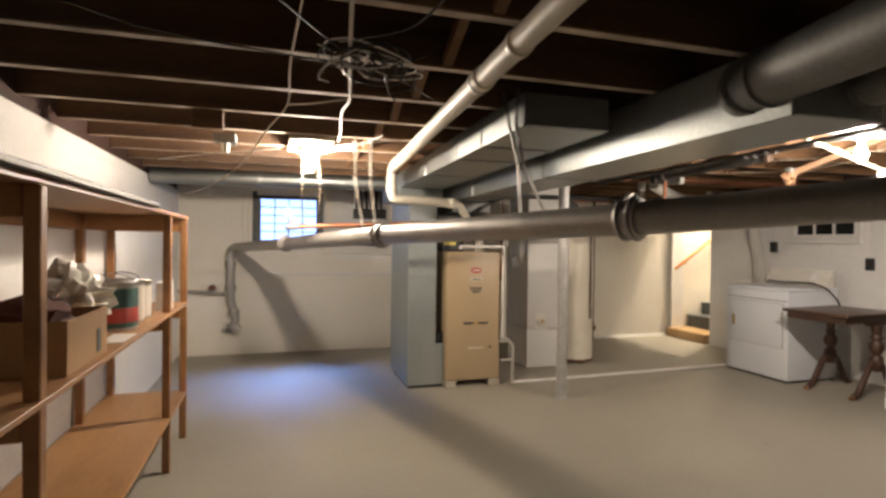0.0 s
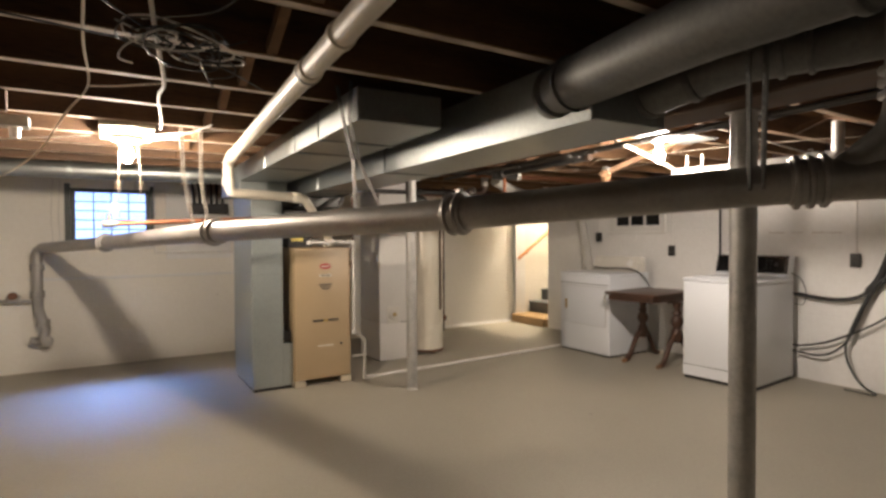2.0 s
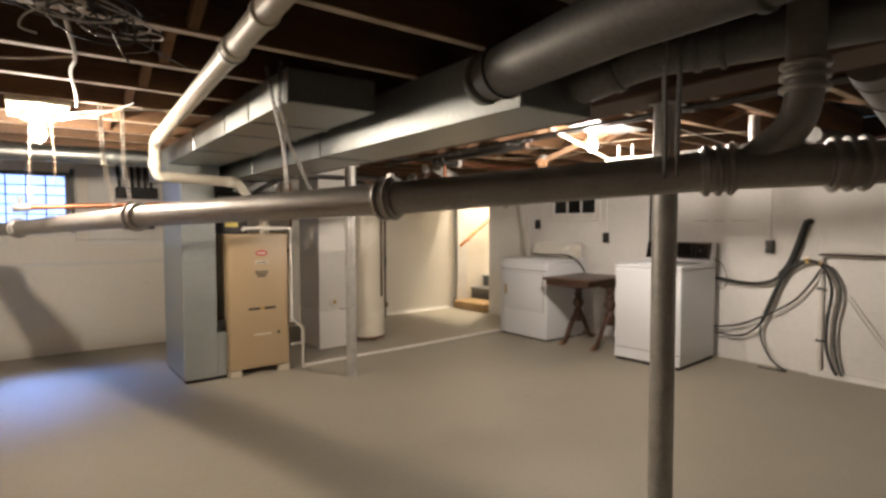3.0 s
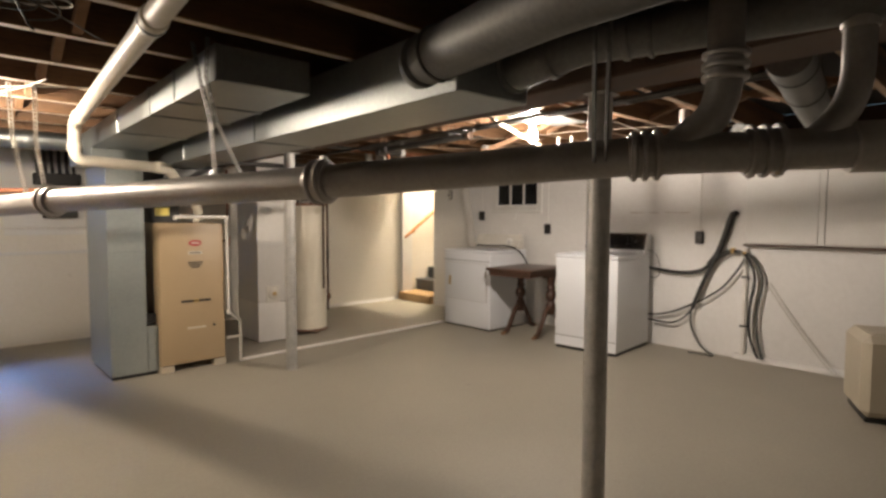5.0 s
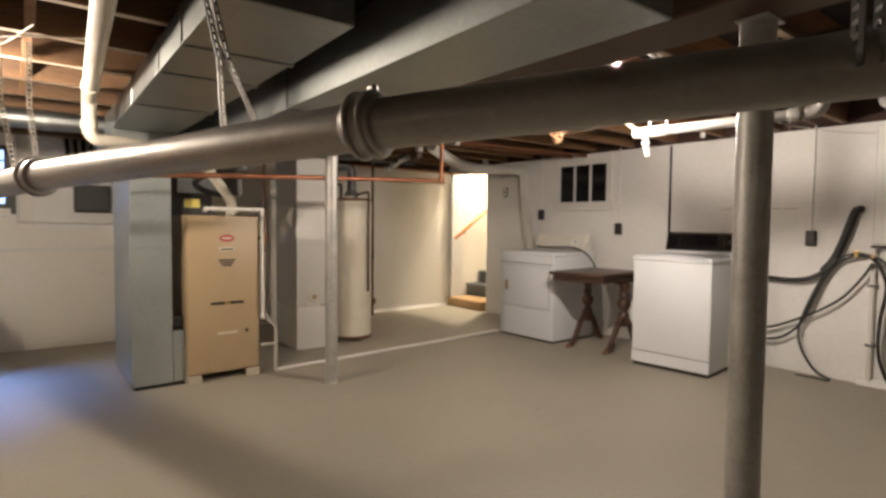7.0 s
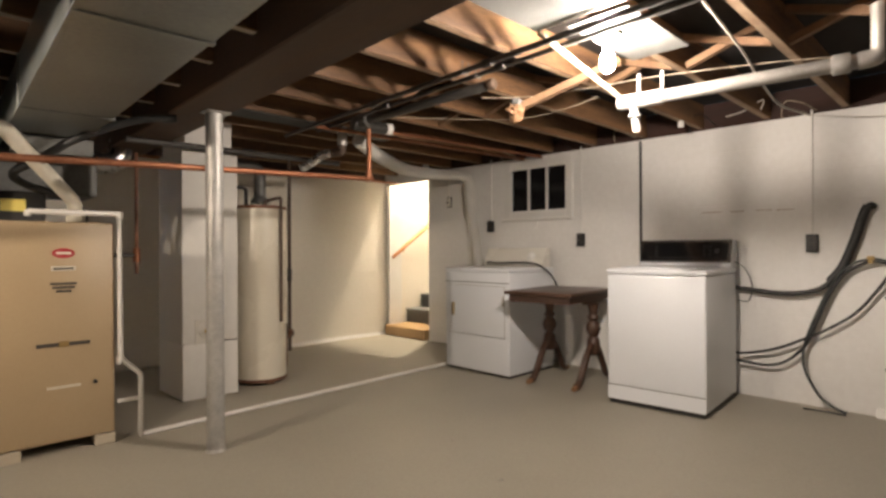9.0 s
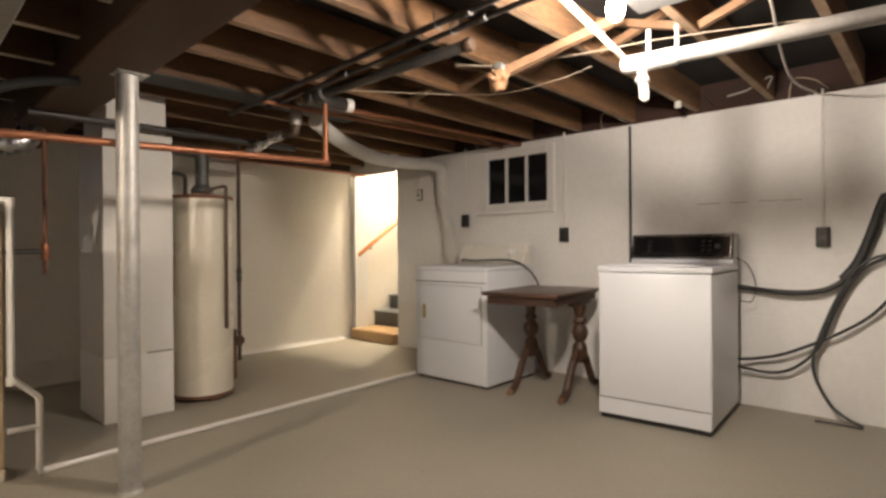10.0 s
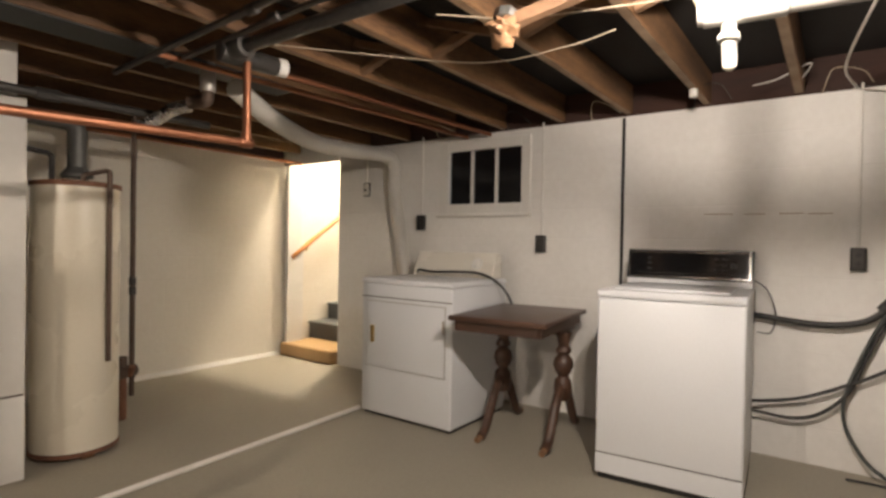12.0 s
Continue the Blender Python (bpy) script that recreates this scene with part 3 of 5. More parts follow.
# ---- furnace and its plenum ----
def furnace():
    x0, x1, y0, y1, z0, z1 = 1.752, 2.278, 5.56, 6.29, 0.055, 1.236
    f = thing("furnace", (2.03, 5.9, 0), "tan sheet metal gas furnace standing on small feet", "furnace")
    part("cabinet", box(x0, y0 + 0.02, z0, x1, y1, z1, 0.006), M_TAN, f)
    part("front_door", box(x0 + 0.006, y0, z0 + 0.012, x1 - 0.006, y0 + 0.0195, z1 - 0.006, 0.005, 2), M_TAN, f)
    for x in (x0 + 0.035, x1 - 0.065):
        for y in (y0 + 0.0, y1 - 0.12):
            part("foot", box(x - 0.035, y, 0.0, x + 0.065, y + 0.1, z0 + 0.002, 0.004), M_BEIGE, f)
    cx = (x0 + x1) / 2 + 0.02
    bd = rod((0, 0, 0), (0, -0.003, 0), 0.052, 24)
    bmesh.ops.transform(bd, matrix=Matrix.Translation((cx, y0 - 0.001, 1.068)) @ Matrix.Diagonal((1, 1, 0.5, 1)), verts=bd.verts)
    bg = part("badge", bd, M_RED_LABEL, f, "oval red maker's badge")
    part("badge_bar", box(cx - 0.034, y0 - 0.006, 1.062, cx + 0.034, y0 - 0.0045, 1.074, 0), M_CREAM_LABEL, bg)
    part("label", box(cx - 0.055, y0 - 0.004, 0.975, cx + 0.055, y0 - 0.001, 0.998, 0), M_CREAM_LABEL, f)
    part("label_bar", box(cx - 0.045, y0 - 0.006, 0.981, cx + 0.045, y0 - 0.0045, 0.991, 0), M_INK, f)
    for dz, w in ((0.905, 0.06), (0.885, 0.05), (0.865, 0.035)):
        part("print_bar", box(cx - w, y0 - 0.003, dz - 0.006, cx + w, y0 - 0.001, dz + 0.006, 0), M_INK, f)
    part("grille_slot", box(cx - 0.12, y0 - 0.004, 0.572, cx + 0.12, y0 - 0.001, 0.592, 0.001), M_INK, f)
    part("grille_badge", box(cx - 0.022, y0 - 0.007, 0.568, cx + 0.022, y0 - 0.0045, 0.597, 0.001), M_BRASS, f)
    part("lower_label", box(cx - 0.075, y0 - 0.003, 0.348, cx + 0.075, y0 - 0.001, 0.362, 0), M_CREAM_LABEL, f)
    part("latch_knob", rod((x1 - 0.1, y0 - 0.012, 0.36), (x1 - 0.1, y0 + 0.001, 0.36), 0.011, 14, bevel=0.002), M_DARK, f)
    # exhaust and draft parts on the top
    part("top_box", box(x0 + 0.02, y0 + 0.22, z1 + 0.001, x0 + 0.24, y1 - 0.1, z1 + 0.17, 0.006), M_DARK, f, "dark blower housing")
    part("yellow_label", box(x0 + 0.04, y0 + 0.214, z1 + 0.06, x0 + 0.15, y0 + 0.219, z1 + 0.125, 0), M_YELLOW_LABEL, f)
    part("coil_box", box(x0 + 0.02, y0 + 0.35, z1 + 0.171, x1 - 0.01, y1, 1.60, 0.006), M_GALV_DULL, f)
    part("exhaust_stub", rod((x1 - 0.16, y0 + 0.14, z1 - 0.001), (x1 - 0.16, y0 + 0.14, z1 + 0.05), 0.045, 20, bevel=0.004), M_PVC, f)
    return f


furnace()
pl = thing("plenum", (1.55, 5.95, 0), "grey-green sheet metal return plenum beside the furnace", "duct")
part("riser", box(1.405, 5.60, 0.03, 1.665, 6.34, 1.70, 0.004), M_PLENUM, pl)
part("boot", box(1.667, 5.61, 0.03, 1.750, 6.30, 0.40, 0.003), M_PLENUM, pl)
part("top", box(1.30, 5.50, 1.702, 1.68, 6.34, 1.926, 0.004), M_PLENUM, pl)
part("seam", box(1.40, 5.596, 1.0, 1.67, 5.606, 1.012, 0.002), M_PLENUM, pl)
# Dark box fills the gap under the plenum in place of its shadow.
part("base_shadow_gap", box(1.42, 5.63, 0.0, 1.745, 6.3, 0.029, 0.002), M_DARK, pl, "dark strip added for the shadow under the plenum")
part("switch_box", box(1.668, 5.63, 0.42, 1.74, 5.70, 0.50, 0.004), M_DARK, pl)


# ---- rectangular ducts ----
def trunk(name, x0, x1, y0, y1, z0, z1, seams, mat, label):
    d = thing(name, ((x0 + x1) / 2, (y0 + y1) / 2, z0), label, "duct")
    edges = [y0, *seams, y1]
    for a, b in zip(edges, edges[1:]):
        part("section", box(x0, a + 0.001, z0, x1, b - 0.001, z1, 0.004), mat, d)
    for s in seams:
        part("seam_cleat", box(x0 - 0.006, s - 0.012, z0 - 0.006, x1 + 0.006, s + 0.012, z1, 0.002), mat, d)
    part("bottom_flange", box(x0 - 0.004, y0, z0 - 0.003, x0 + 0.010, y1, z0 + 0.006, 0.001), mat, d)
    d.rotation_euler.z = SKEW
    return d


trunk("supply_duct", 1.257, 1.642, 2.865, 5.47, 1.79, 1.926, [3.38, 3.80, 4.55], M_GALV, "galvanised rectangular duct hung under the joists")
trunk("return_duct", 1.765, 2.12, 2.085, 6.6, 1.70, 1.926, [3.725, 5.0], M_GALV, "wide galvanised trunk duct running beside the beam")
part("duct_drop", box(1.82, 5.62, 1.602, 2.19, 6.3, 1.696, 0.004), M_GALV_DULL)["label"] = "galvanised duct drop above the furnace"
tagged(bpy.data.objects["duct_drop"], category="duct")


def round_duct(pts, r, label, seams=()):
    d = thing("round_duct", pts[0], label, "duct", "round ducts")
    part("pipe", tube(bent(pts, 0.10), r, 28, 1), M_GALV_DULL, d)
    for a, b in seams:
        part("joint", collar(a, b, r, 0.008), M_GALV_DULL, d)


round_duct([(1.80, 2.36, 1.825), (1.69, 2.21, 1.825), (1.605, 1.65, 1.832), (1.575, 1.0, 1.834), (1.53, -3.38, 1.834)], 0.086, "large round galvanised duct tied into the trunk duct", [((1.735, 2.285, 1.825), (1.695, 2.23, 1.825)), ((1.682, 2.165, 1.826), (1.680, 2.15, 1.826)), ((1.579, 1.32, 1.828), (1.578, 1.30, 1.828))])
round_duct([(2.0, 2.26, 1.80), (1.955, 1.98, 1.815), (1.985, 1.82, 1.855), (2.09, 1.52, 1.858), (2.22, 0.95, 1.858), (2.22, -3.38, 1.858)], 0.074, "round galvanised duct with an elbow beside the post", [((1.975, 2.105, 1.808), (1.968, 2.06, 1.811)), ((1.963, 1.935, 1.826), (1.968, 1.91, 1.832)), ((2.03, 1.69, 1.857), (2.037, 1.67, 1.857)), ((2.055, 1.62, 1.857), (2.06, 1.605, 1.857))])


# ---- soil pipe ----
def soil_pipe():
    s = thing("soil_pipe", (0.85, 3.85, 1.30), "silver painted cast iron drain pipe slung across the room", "pipe")
    P = [(-0.17, YB - 0.10, 1.235), (0.358, 6.00, 1.293), (0.853, 3.957, 1.358), (1.368, 2.382, 1.400), (1.888, 1.541, 1.458), (2.40, 0.82, 1.480), (3.05, -0.10, 1.51), (5.36, -3.36, 1.60)]
    r = 0.054
    for i, (a, b) in enumerate(zip(P, P[1:])):
        part("pipe_length", rod(a, b, r if i else 0.05, 28), M_IRON, s)
    V = [Vector(p) for p in P]

    def hub(i, before, after, proud, rings=1):
        d = (V[i + 1] - V[i - 1]).normalized()
        a, b = V[i] - d * before, V[i] + d * after
        h = part("hub", collar(a, b, r, proud), M_IRON, s)
        for k in range(rings):
            c = a.lerp(b, (k + 0.5) / rings)
            part("ring", collar(c - d * 0.008, c + d * 0.008, r, proud + 0.010), M_IRON, h)
    hub(1, 0.05, 0.07, 0.012)
    hub(2, 0.05, 0.05, 0.014, 1)
    hub(3, 0.035, 0.04, 0.010, 2)
    hub(4, 0.045, 0.045, 0.006, 3)
    d = (V[5] - V[4]).normalized()
    c = V[4] + d * 0.30
    h = part("hub", collar(c - d * 0.05, c + d * 0.05, r, 0.006), M_IRON, s)
    for k in (-0.034, 0, 0.034):
        part("ring", collar(c + d * (k - 0.008), c + d * (k + 0.008), r, 0.018), M_IRON, h)
    part("clamp_ear", box(1.365, 2.36, 1.462, 1.38, 2.39, 1.485, 0.004), M_IRON, s, "bent strap ear")
    # branch and riser
    b0 = V[4] + d * 0.06
    br = part("branch", tube(bent([b0, b0 + d * 0.12 + Vector((0, 0, 0.10)), b0 + d * 0.14 + Vector((0, 0, 0.18)), b0 + d * 0.14 + Vector((0, 0, 0.47))], 0.06), 0.045, 24, 1), M_IRON, s)
    e = b0 + d * 0.14
    for k in (0.19, 0.22, 0.25):
        part("ring", collar(e + Vector((0, 0, k)), e + Vector((0, 0, k + 0.018)), 0.045, 0.014), M_IRON, br)
    # second branch with its riser, and the wider sleeve after it
    b1 = V[4] + d * 0.40
    br2 = part("branch", tube(bent([b1, b1 + d * 0.09 + Vector((0, 0, 0.09)), b1 + d * 0.115 + Vector((0, 0, 0.17)), b1 + d * 0.115 + Vector((0, 0, 0.45))], 0.06), 0.037, 24, 1), M_IRON, s)
    part("ring", collar(b1 + d * 0.115 + Vector((0, 0, 0.30)), b1 + d * 0.115 + Vector((0, 0, 0.34)), 0.037, 0.006), M_IRON, br2)
    part("sleeve", collar(V[4] + d * 0.50, V[4] + d * 0.66, r, 0.012), M_IRON, s)
    # drop to the trap on the back wall
    part("drop", tube(bent([(-0.17, YB - 0.10, 1.235), (-0.215, YB - 0.085, 1.20), (-0.215, YB - 0.075, 0.62), (-0.155, YB - 0.07, 0.44), (-0.185, YB - 0.065, 0.30)], 0.06), 0.046, 20, 1), M_IRON, s)
    for z in (1.05, 0.78, 0.50):
        part("hub", collar((-0.215 if z > 0.6 else -0.18, YB - 0.075, z - 0.035), (-0.215 if z > 0.6 else -0.175, YB - 0.075, z + 0.035), 0.046, 0.012), M_IRON, s)
    part("cleanout", rod((-0.145, YB - 0.14, 0.31), (-0.145, YB - 0.02, 0.31), 0.048, 20, bevel=0.008), M_IRON, s)
    part("cleanout", rod((-0.275, YB - 0.10, 0.33), (-0.195, YB - 0.06, 0.31), 0.042, 20, bevel=0.008), M_IRON, s)


soil_pipe()
fl2 = thing("galvanised_pipe", (0.4, 5.8, 1.82), "long round galvanised branch duct under the joists", "duct")
part("pipe", rod((XL + 0.02, 6.05, 1.862), (1.36, 5.91, 1.862), 0.064, 24), M_GALV, fl2)
for x in (0.1, 0.95):
    part("joint", collar((x, 6.05 - 0.0657 * (x + 0.77), 1.862), (x + 0.05, 6.05 - 0.0657 * (x + 0.82), 1.862), 0.064, 0.005), M_GALV, fl2)


# ---- water heater ----
def water_heater():
    x, y, r, z0, z1 = 3.525, 6.345, 0.203, 0.02, 1.425
    w = thing("water_heater", (x, y, 0), "tall cream water heater, rusted round its base", "water heater")
    part("tank", lathe(x, y, [(r - 0.01, z0 + 0.022), (r, z0 + 0.026), (r, z1 - 0.015), (r - 0.012, z1)], 48), M_TANK, w)
    part("base_ring", lathe(x, y, [(r - 0.006, z0), (r + 0.003, z0 + 0.004), (r + 0.003, z0 + 0.022), (r - 0.005, z0 + 0.024)], 48), M_RUST, w, "rusted base ring")
    part("top_rim", lathe(x, y, [(r + 0.006, z1 - 0.012), (r + 0.006, z1 + 0.012), (r - 0.05, z1 + 0.02)], 48), M_RUST, w, "dark rim round the top")
    part("draft_hood", lathe(x, y, [(0.075, z1 + 0.045), (0.075, z1 + 0.06), (0.045, z1 + 0.10), (0.045, z1 + 0.20)], 24), M_GALV_DULL, w)
    for a in (0.4, 2.5, 4.6):
        part("hood_leg", rod((x + 0.065 * math.cos(a), y + 0.065 * math.sin(a), z1 + 0.018), (x + 0.065 * math.cos(a), y + 0.065 * math.sin(a), z1 + 0.05), 0.005, 6), M_GALV_DULL, w)
    part("flue", tube(bent([(x, y, z1 + 0.20), (x, y, 1.76), (3.22, 6.52, 1.80)], 0.1), 0.046, 20, 1), M_GALV_DULL, w)
    part("relief_pipe", tube(bent([(x - 0.02, y - 0.13, z1 + 0.018), (x - 0.02, y - 0.13, z1 + 0.05), (x + 0.075, y - 0.212, z1 + 0.08), (x + 0.075, y - 0.212, 0.50)], 0.02), 0.0125, 10, 1), M_OLDPIPE, w, "dark brown relief pipe")
    part("cold_valve", tube(bent([(x - 0.11, y + 0.02, z1 + 0.018), (x - 0.11, y + 0.02, z1 + 0.16), (x - 0.28, y - 0.02, z1 + 0.17)], 0.03), 0.014, 10, 1), M_BLACKPIPE, w)
    for a in (0.6, 2.7, 4.7):
        part("block_foot", box(x + 0.15 * math.cos(a) - 0.03, y + 0.15 * math.sin(a) - 0.03, 0, x + 0.15 * math.cos(a) + 0.03, y + 0.15 * math.sin(a) + 0.03, z0 + 0.002, 0.004), M_WORN, w)


water_heater()
gp = thing("gas_pipe", (3.90, 6.55, 0), "brown iron gas pipe with a shut-off valve by the heater", "pipe")
part("riser", rod((3.93, 6.60, 0.16), (3.93, 6.60, 1.95), 0.0155, 12), M_OLDPIPE, gp)
for z in (0.88, 0.82, 0.30):
    part("fitting", rod((3.93, 6.60, z - 0.025), (3.93, 6.60, z + 0.025), 0.021, 12, bevel=0.003), M_BLACKPIPE, gp)
part("valve", rod((3.81, 6.55, 0.32), (3.95, 6.61, 0.32), 0.040, 14, bevel=0.008), M_OLDPIPE, gp)
part("valve_bonnet", rod((3.865, 6.573, 0.33), (3.865, 6.573, 0.42), 0.026, 12, bevel=0.006), M_OLDPIPE, gp)
part("valve_stem", rod((3.90, 6.56, 0.30), (3.90, 6.52, 0.36), 0.018, 10), M_RUST, gp)
part("drip_leg", rod((3.865, 6.573, 0.03), (3.865, 6.573, 0.285), 0.024, 12, bevel=0.003), M_RUST, gp)


# ---- dryer ----
def dryer():
    x0, x1, y0, y1, z1 = 4.97, 5.62, 4.88, 5.62, 0.912
    d = thing("dryer", ((x0 + x1) / 2, (y0 + y1) / 2, 0), "white enamel clothes dryer with a slanted control panel", "dryer")
    part("body", box(x0, y0, 0.02, x1, y1, z1 - 0.035, 0.012, 3), M_ENAMEL, d)
    part("top", box(x0 - 0.006, y0 - 0.003, z1 - 0.034, x1, y1 + 0.003, z1, 0.010, 3), M_ENAMEL, d)
    part("plinth", box(x0 + 0.02, y0 + 0.015, 0, x1 - 0.02, y1 - 0.015, 0.021, 0.002), M_DARK, d)
    part("door_seam", box(x0 - 0.002, y0 + 0.046, 0.326, x0 + 0.002, y1 - 0.046, 0.764, 0), M_IRON, d)
    door = part("door", box(x0 - 0.010, y0 + 0.05, 0.33, x0 - 0.001, y1 - 0.05, 0.76, 0.006, 2), M_ENAMEL, d)
    part("handle", box(x0 - 0.022, y1 - 0.125, 0.49, x0 - 0.009, y1 - 0.095, 0.60, 0.004), M_BRASS, door, "small brass-coloured door handle")
    part("hinge", box(x0 - 0.014, y0 + 0.045, 0.60, x0 - 0.002, y0 + 0.065, 0.68, 0.002), M_CHROME, door)
    part("panel_seam", box(x0 - 0.003, y0 + 0.004, z1 - 0.125, x0 + 0.002, y1 - 0.004, z1 - 0.119, 0), M_DARK, d)
    c = part("control_panel", prism([(x1 - 0.15, z1 + 0.001), (x1 - 0.01, z1 + 0.001), (x1 - 0.01, z1 + 0.165), (x1 - 0.07, z1 + 0.175)], 1, y0 + 0.03, y1 - 0.02, 0.006), M_CREAM, d)
    k = Vector((x1 - 0.108, y0 + 0.17, z1 + 0.095))
    nrm = Vector((-0.9, 0, 0.42)).normalized()
    part("dial_ring", rod(k, k + nrm * 0.008, 0.045, 28, bevel=0.002), M_TRIM, c)
    part("dial", rod(k + nrm * 0.008, k + nrm * 0.03, 0.026, 24, bevel=0.004), M_TRIM, c)
    return d


dryer()


# ---- washing machine ----
def washer():
    w = thing("washing_machine", (5.35, 3.69, 0), "white enamel top-loading washing machine with a black panel", "washing machine")
    hw, x0, x1, z1 = 0.325, -0.375, 0.36, 0.938

    def b(*a, **k):
        out = box(*a, **k)
        bmesh.ops.transform(out, matrix=pose(5.35, 3.69, 0, 0, 0, 4.0), verts=out.verts)
        return out
    part("body", b(x0, -hw, 0.03, x1, hw, z1 - 0.04, bevel=0.012, seg=3), M_ENAMEL, w)
    part("toe_panel", b(x0 - 0.004, -hw + 0.002, 0.032, x0 + 0.002, hw - 0.002, 0.128, bevel=0.002), M_ENAMEL, w)
    part("toe_seam", b(x0 - 0.002, -hw + 0.002, 0.129, x0 + 0.002, hw - 0.002, 0.134, bevel=0), M_DARK, w)
    part("top", b(x0 - 0.006, -hw - 0.004, z1 - 0.039, x1, hw + 0.004, z1, bevel=0.012, seg=3), M_ENAMEL, w)
    part("lid", b(x0 + 0.06, -hw + 0.07, z1 + 0.0005, x1 - 0.19, hw - 0.07, z1 + 0.012, bevel=0.005, seg=2), M_ENAMEL, w)
    part("base", b(x0 + 0.012, -hw + 0.012, 0.0, x1 - 0.01, hw - 0.012, 0.031, bevel=0.002), M_DARK, w)

    def tilted(y0, y1, lo, hi, front, depth, bev):
        out = prism([(x1 - 0.165 + front + lo * 0.28, z1 + 0.012 + lo), (x1 - 0.165 + front + depth + lo * 0.28, z1 + 0.012 + lo), (x1 - 0.165 + front + depth + hi * 0.28, z1 + 0.012 + hi), (x1 - 0.165 + front + hi * 0.28, z1 + 0.012 + hi)], 1, y0, y1, bev)
        bmesh.ops.transform(out, matrix=pose(5.35, 3.69, 0, 0, 0, 4.0), verts=out.verts)
        return out
    cp = part("control_panel", tilted(-hw + 0.0, hw + 0.0, -0.011, 0.185, 0.02, 0.12, 0.006), M_ENAMEL, w)
    part("panel_frame", tilted(-hw + 0.001, hw - 0.001, 0.022, 0.1865, 0.012, 0.0075, 0.002), M_BLACKGLASS, cp, "black outer frame")
    part("panel_trim", tilted(-hw + 0.012, hw - 0.012, 0.030, 0.178, 0.0085, 0.003, 0.001), M_CHROME, cp, "thin chrome surround")
    part("panel_face", tilted(-hw + 0.020, hw - 0.020, 0.038, 0.170, 0.005, 0.003, 0), M_BLACKGLASS, cp, "black glossy control face")
    for y in (-0.185, -0.145, 0.20):
        for lo in (0.075, 0.105, 0.135):
            part("button", tilted(y - 0.011, y + 0.011, lo, lo + 0.009, 0.002, 0.0028, 0.0005), M_DARK, cp)
    part("print_line", tilted(-0.26, 0.26, 0.055, 0.057, 0.004, 0.0008, 0), M_BLACKPIPE, cp)
    part("dial", tilted(-0.245, -0.215, 0.09, 0.12, 0.0, 0.0048, 0.003), M_DARK, cp)


washer()


# ---- pedestal table ----
def table():
    t = thing("side_table", (5.30, 4.49, 0), "dark walnut side table with turned pedestals and worn feet", "table")
    z1 = 0.750
    x0, x1, y0, y1 = 4.813, 5.60, 4.265, 4.835
    top = part("tabletop", box(x0, y0, z1 - 0.028, x1, y1, z1, 0.009, 3), M_WALNUT, t)
    ap = bmesh.new()
    for q in ((x0 + 0.03, y0 + 0.03, x1 - 0.03, y0 + 0.05), (x0 + 0.03, y1 - 0.05, x1 - 0.03, y1 - 0.03), (x0 + 0.03, y0 + 0.05, x0 + 0.05, y1 - 0.05), (x1 - 0.05, y0 + 0.05, x1 - 0.03, y1 - 0.05)):
        box(q[0], q[1], z1 - 0.085, q[2], q[3], z1 - 0.029, 0.003, bm=ap)
    part("apron", ap, M_WALNUT, t)
    for y in (4.335, 4.724):
        cx = 5.355
        part("cross_block", box(cx - 0.16, y - 0.025, z1 - 0.115, cx + 0.16, y + 0.025, z1 - 0.029, 0.01, 2), M_WALNUT, t)
        part("pedestal", lathe(cx, y, [(0.036, 0.225), (0.050, 0.245), (0.054, 0.30), (0.048, 0.345), (0.030, 0.37), (0.046, 0.395), (0.060, 0.435), (0.052, 0.475), (0.032, 0.50), (0.046, 0.515), (0.046, 0.53), (0.032, 0.55), (0.042, 0.60), (0.050, z1 - 0.114)], 20), M_WALNUT, t)
        for s in (-1, 1):
            k = 1.05 if s < 0 else 0.95
            leg = part("leg", tube([(cx + s * k * 0.01, y, 0.33), (cx + s * k * 0.11, y, 0.245), (cx + s * k * 0.185, y, 0.135), (cx + s * k * 0.245, y, 0.05), (cx + s * k * 0.30, y, 0.022)], 0.027, 10, 5), M_WALNUT, t)
            part("foot_tip", tube([(cx + s * k * 0.29, y, 0.024), (cx + s * k * 0.345, y, 0.016)], 0.018, 10, 1), M_WORN, leg, "worn bare wood foot tip")

    t.rotation_euler.z = radians(6.3)


table()


# ---- shelving ----
def shelf_unit(y0, y1, bays):
    s = thing("wooden_shelf", (-0.56, (y0 + y1) / 2, 0), "open pine shelving with plywood boards along the wall", "shelf")
    xf, xb = -0.29, -0.755
    ys = [y0 + (y1 - y0) * k for k in bays]
    for y in ys:
        part("post", box(xf - 0.04, y - 0.02, 0.0, xf, y + 0.02, 1.449, 0.003), M_PINE, s)
        part("post", box(xb, y - 0.02, 0.0, xb + 0.04, y + 0.02, 1.449, 0.003), M_PINE, s)
    for z in (0.295, 0.886, 1.451):
        part("board", box(xb - 0.005, y0 - 0.02, z, xf + (0.0 if z > 1 else 0.0) + 0.004, y1 + 0.02, z + 0.018, 0.002), M_PLY, s)
        for y in ys:
            part("cross_rail", box(xb + 0.042, y - 0.019, z - 0.085, xf - 0.042, y + 0.019, z - 0.001, 0.003), M_PINE, s)
        part("back_rail", box(xb + 0.006, y0 + 0.022, z - 0.085, xb + 0.026, y1 - 0.022, z - 0.001, 0.002), M_PINE, s)
    return s


shelf_unit(1.0, 4.83, (0.0, 0.392, 0.851, 1.0))


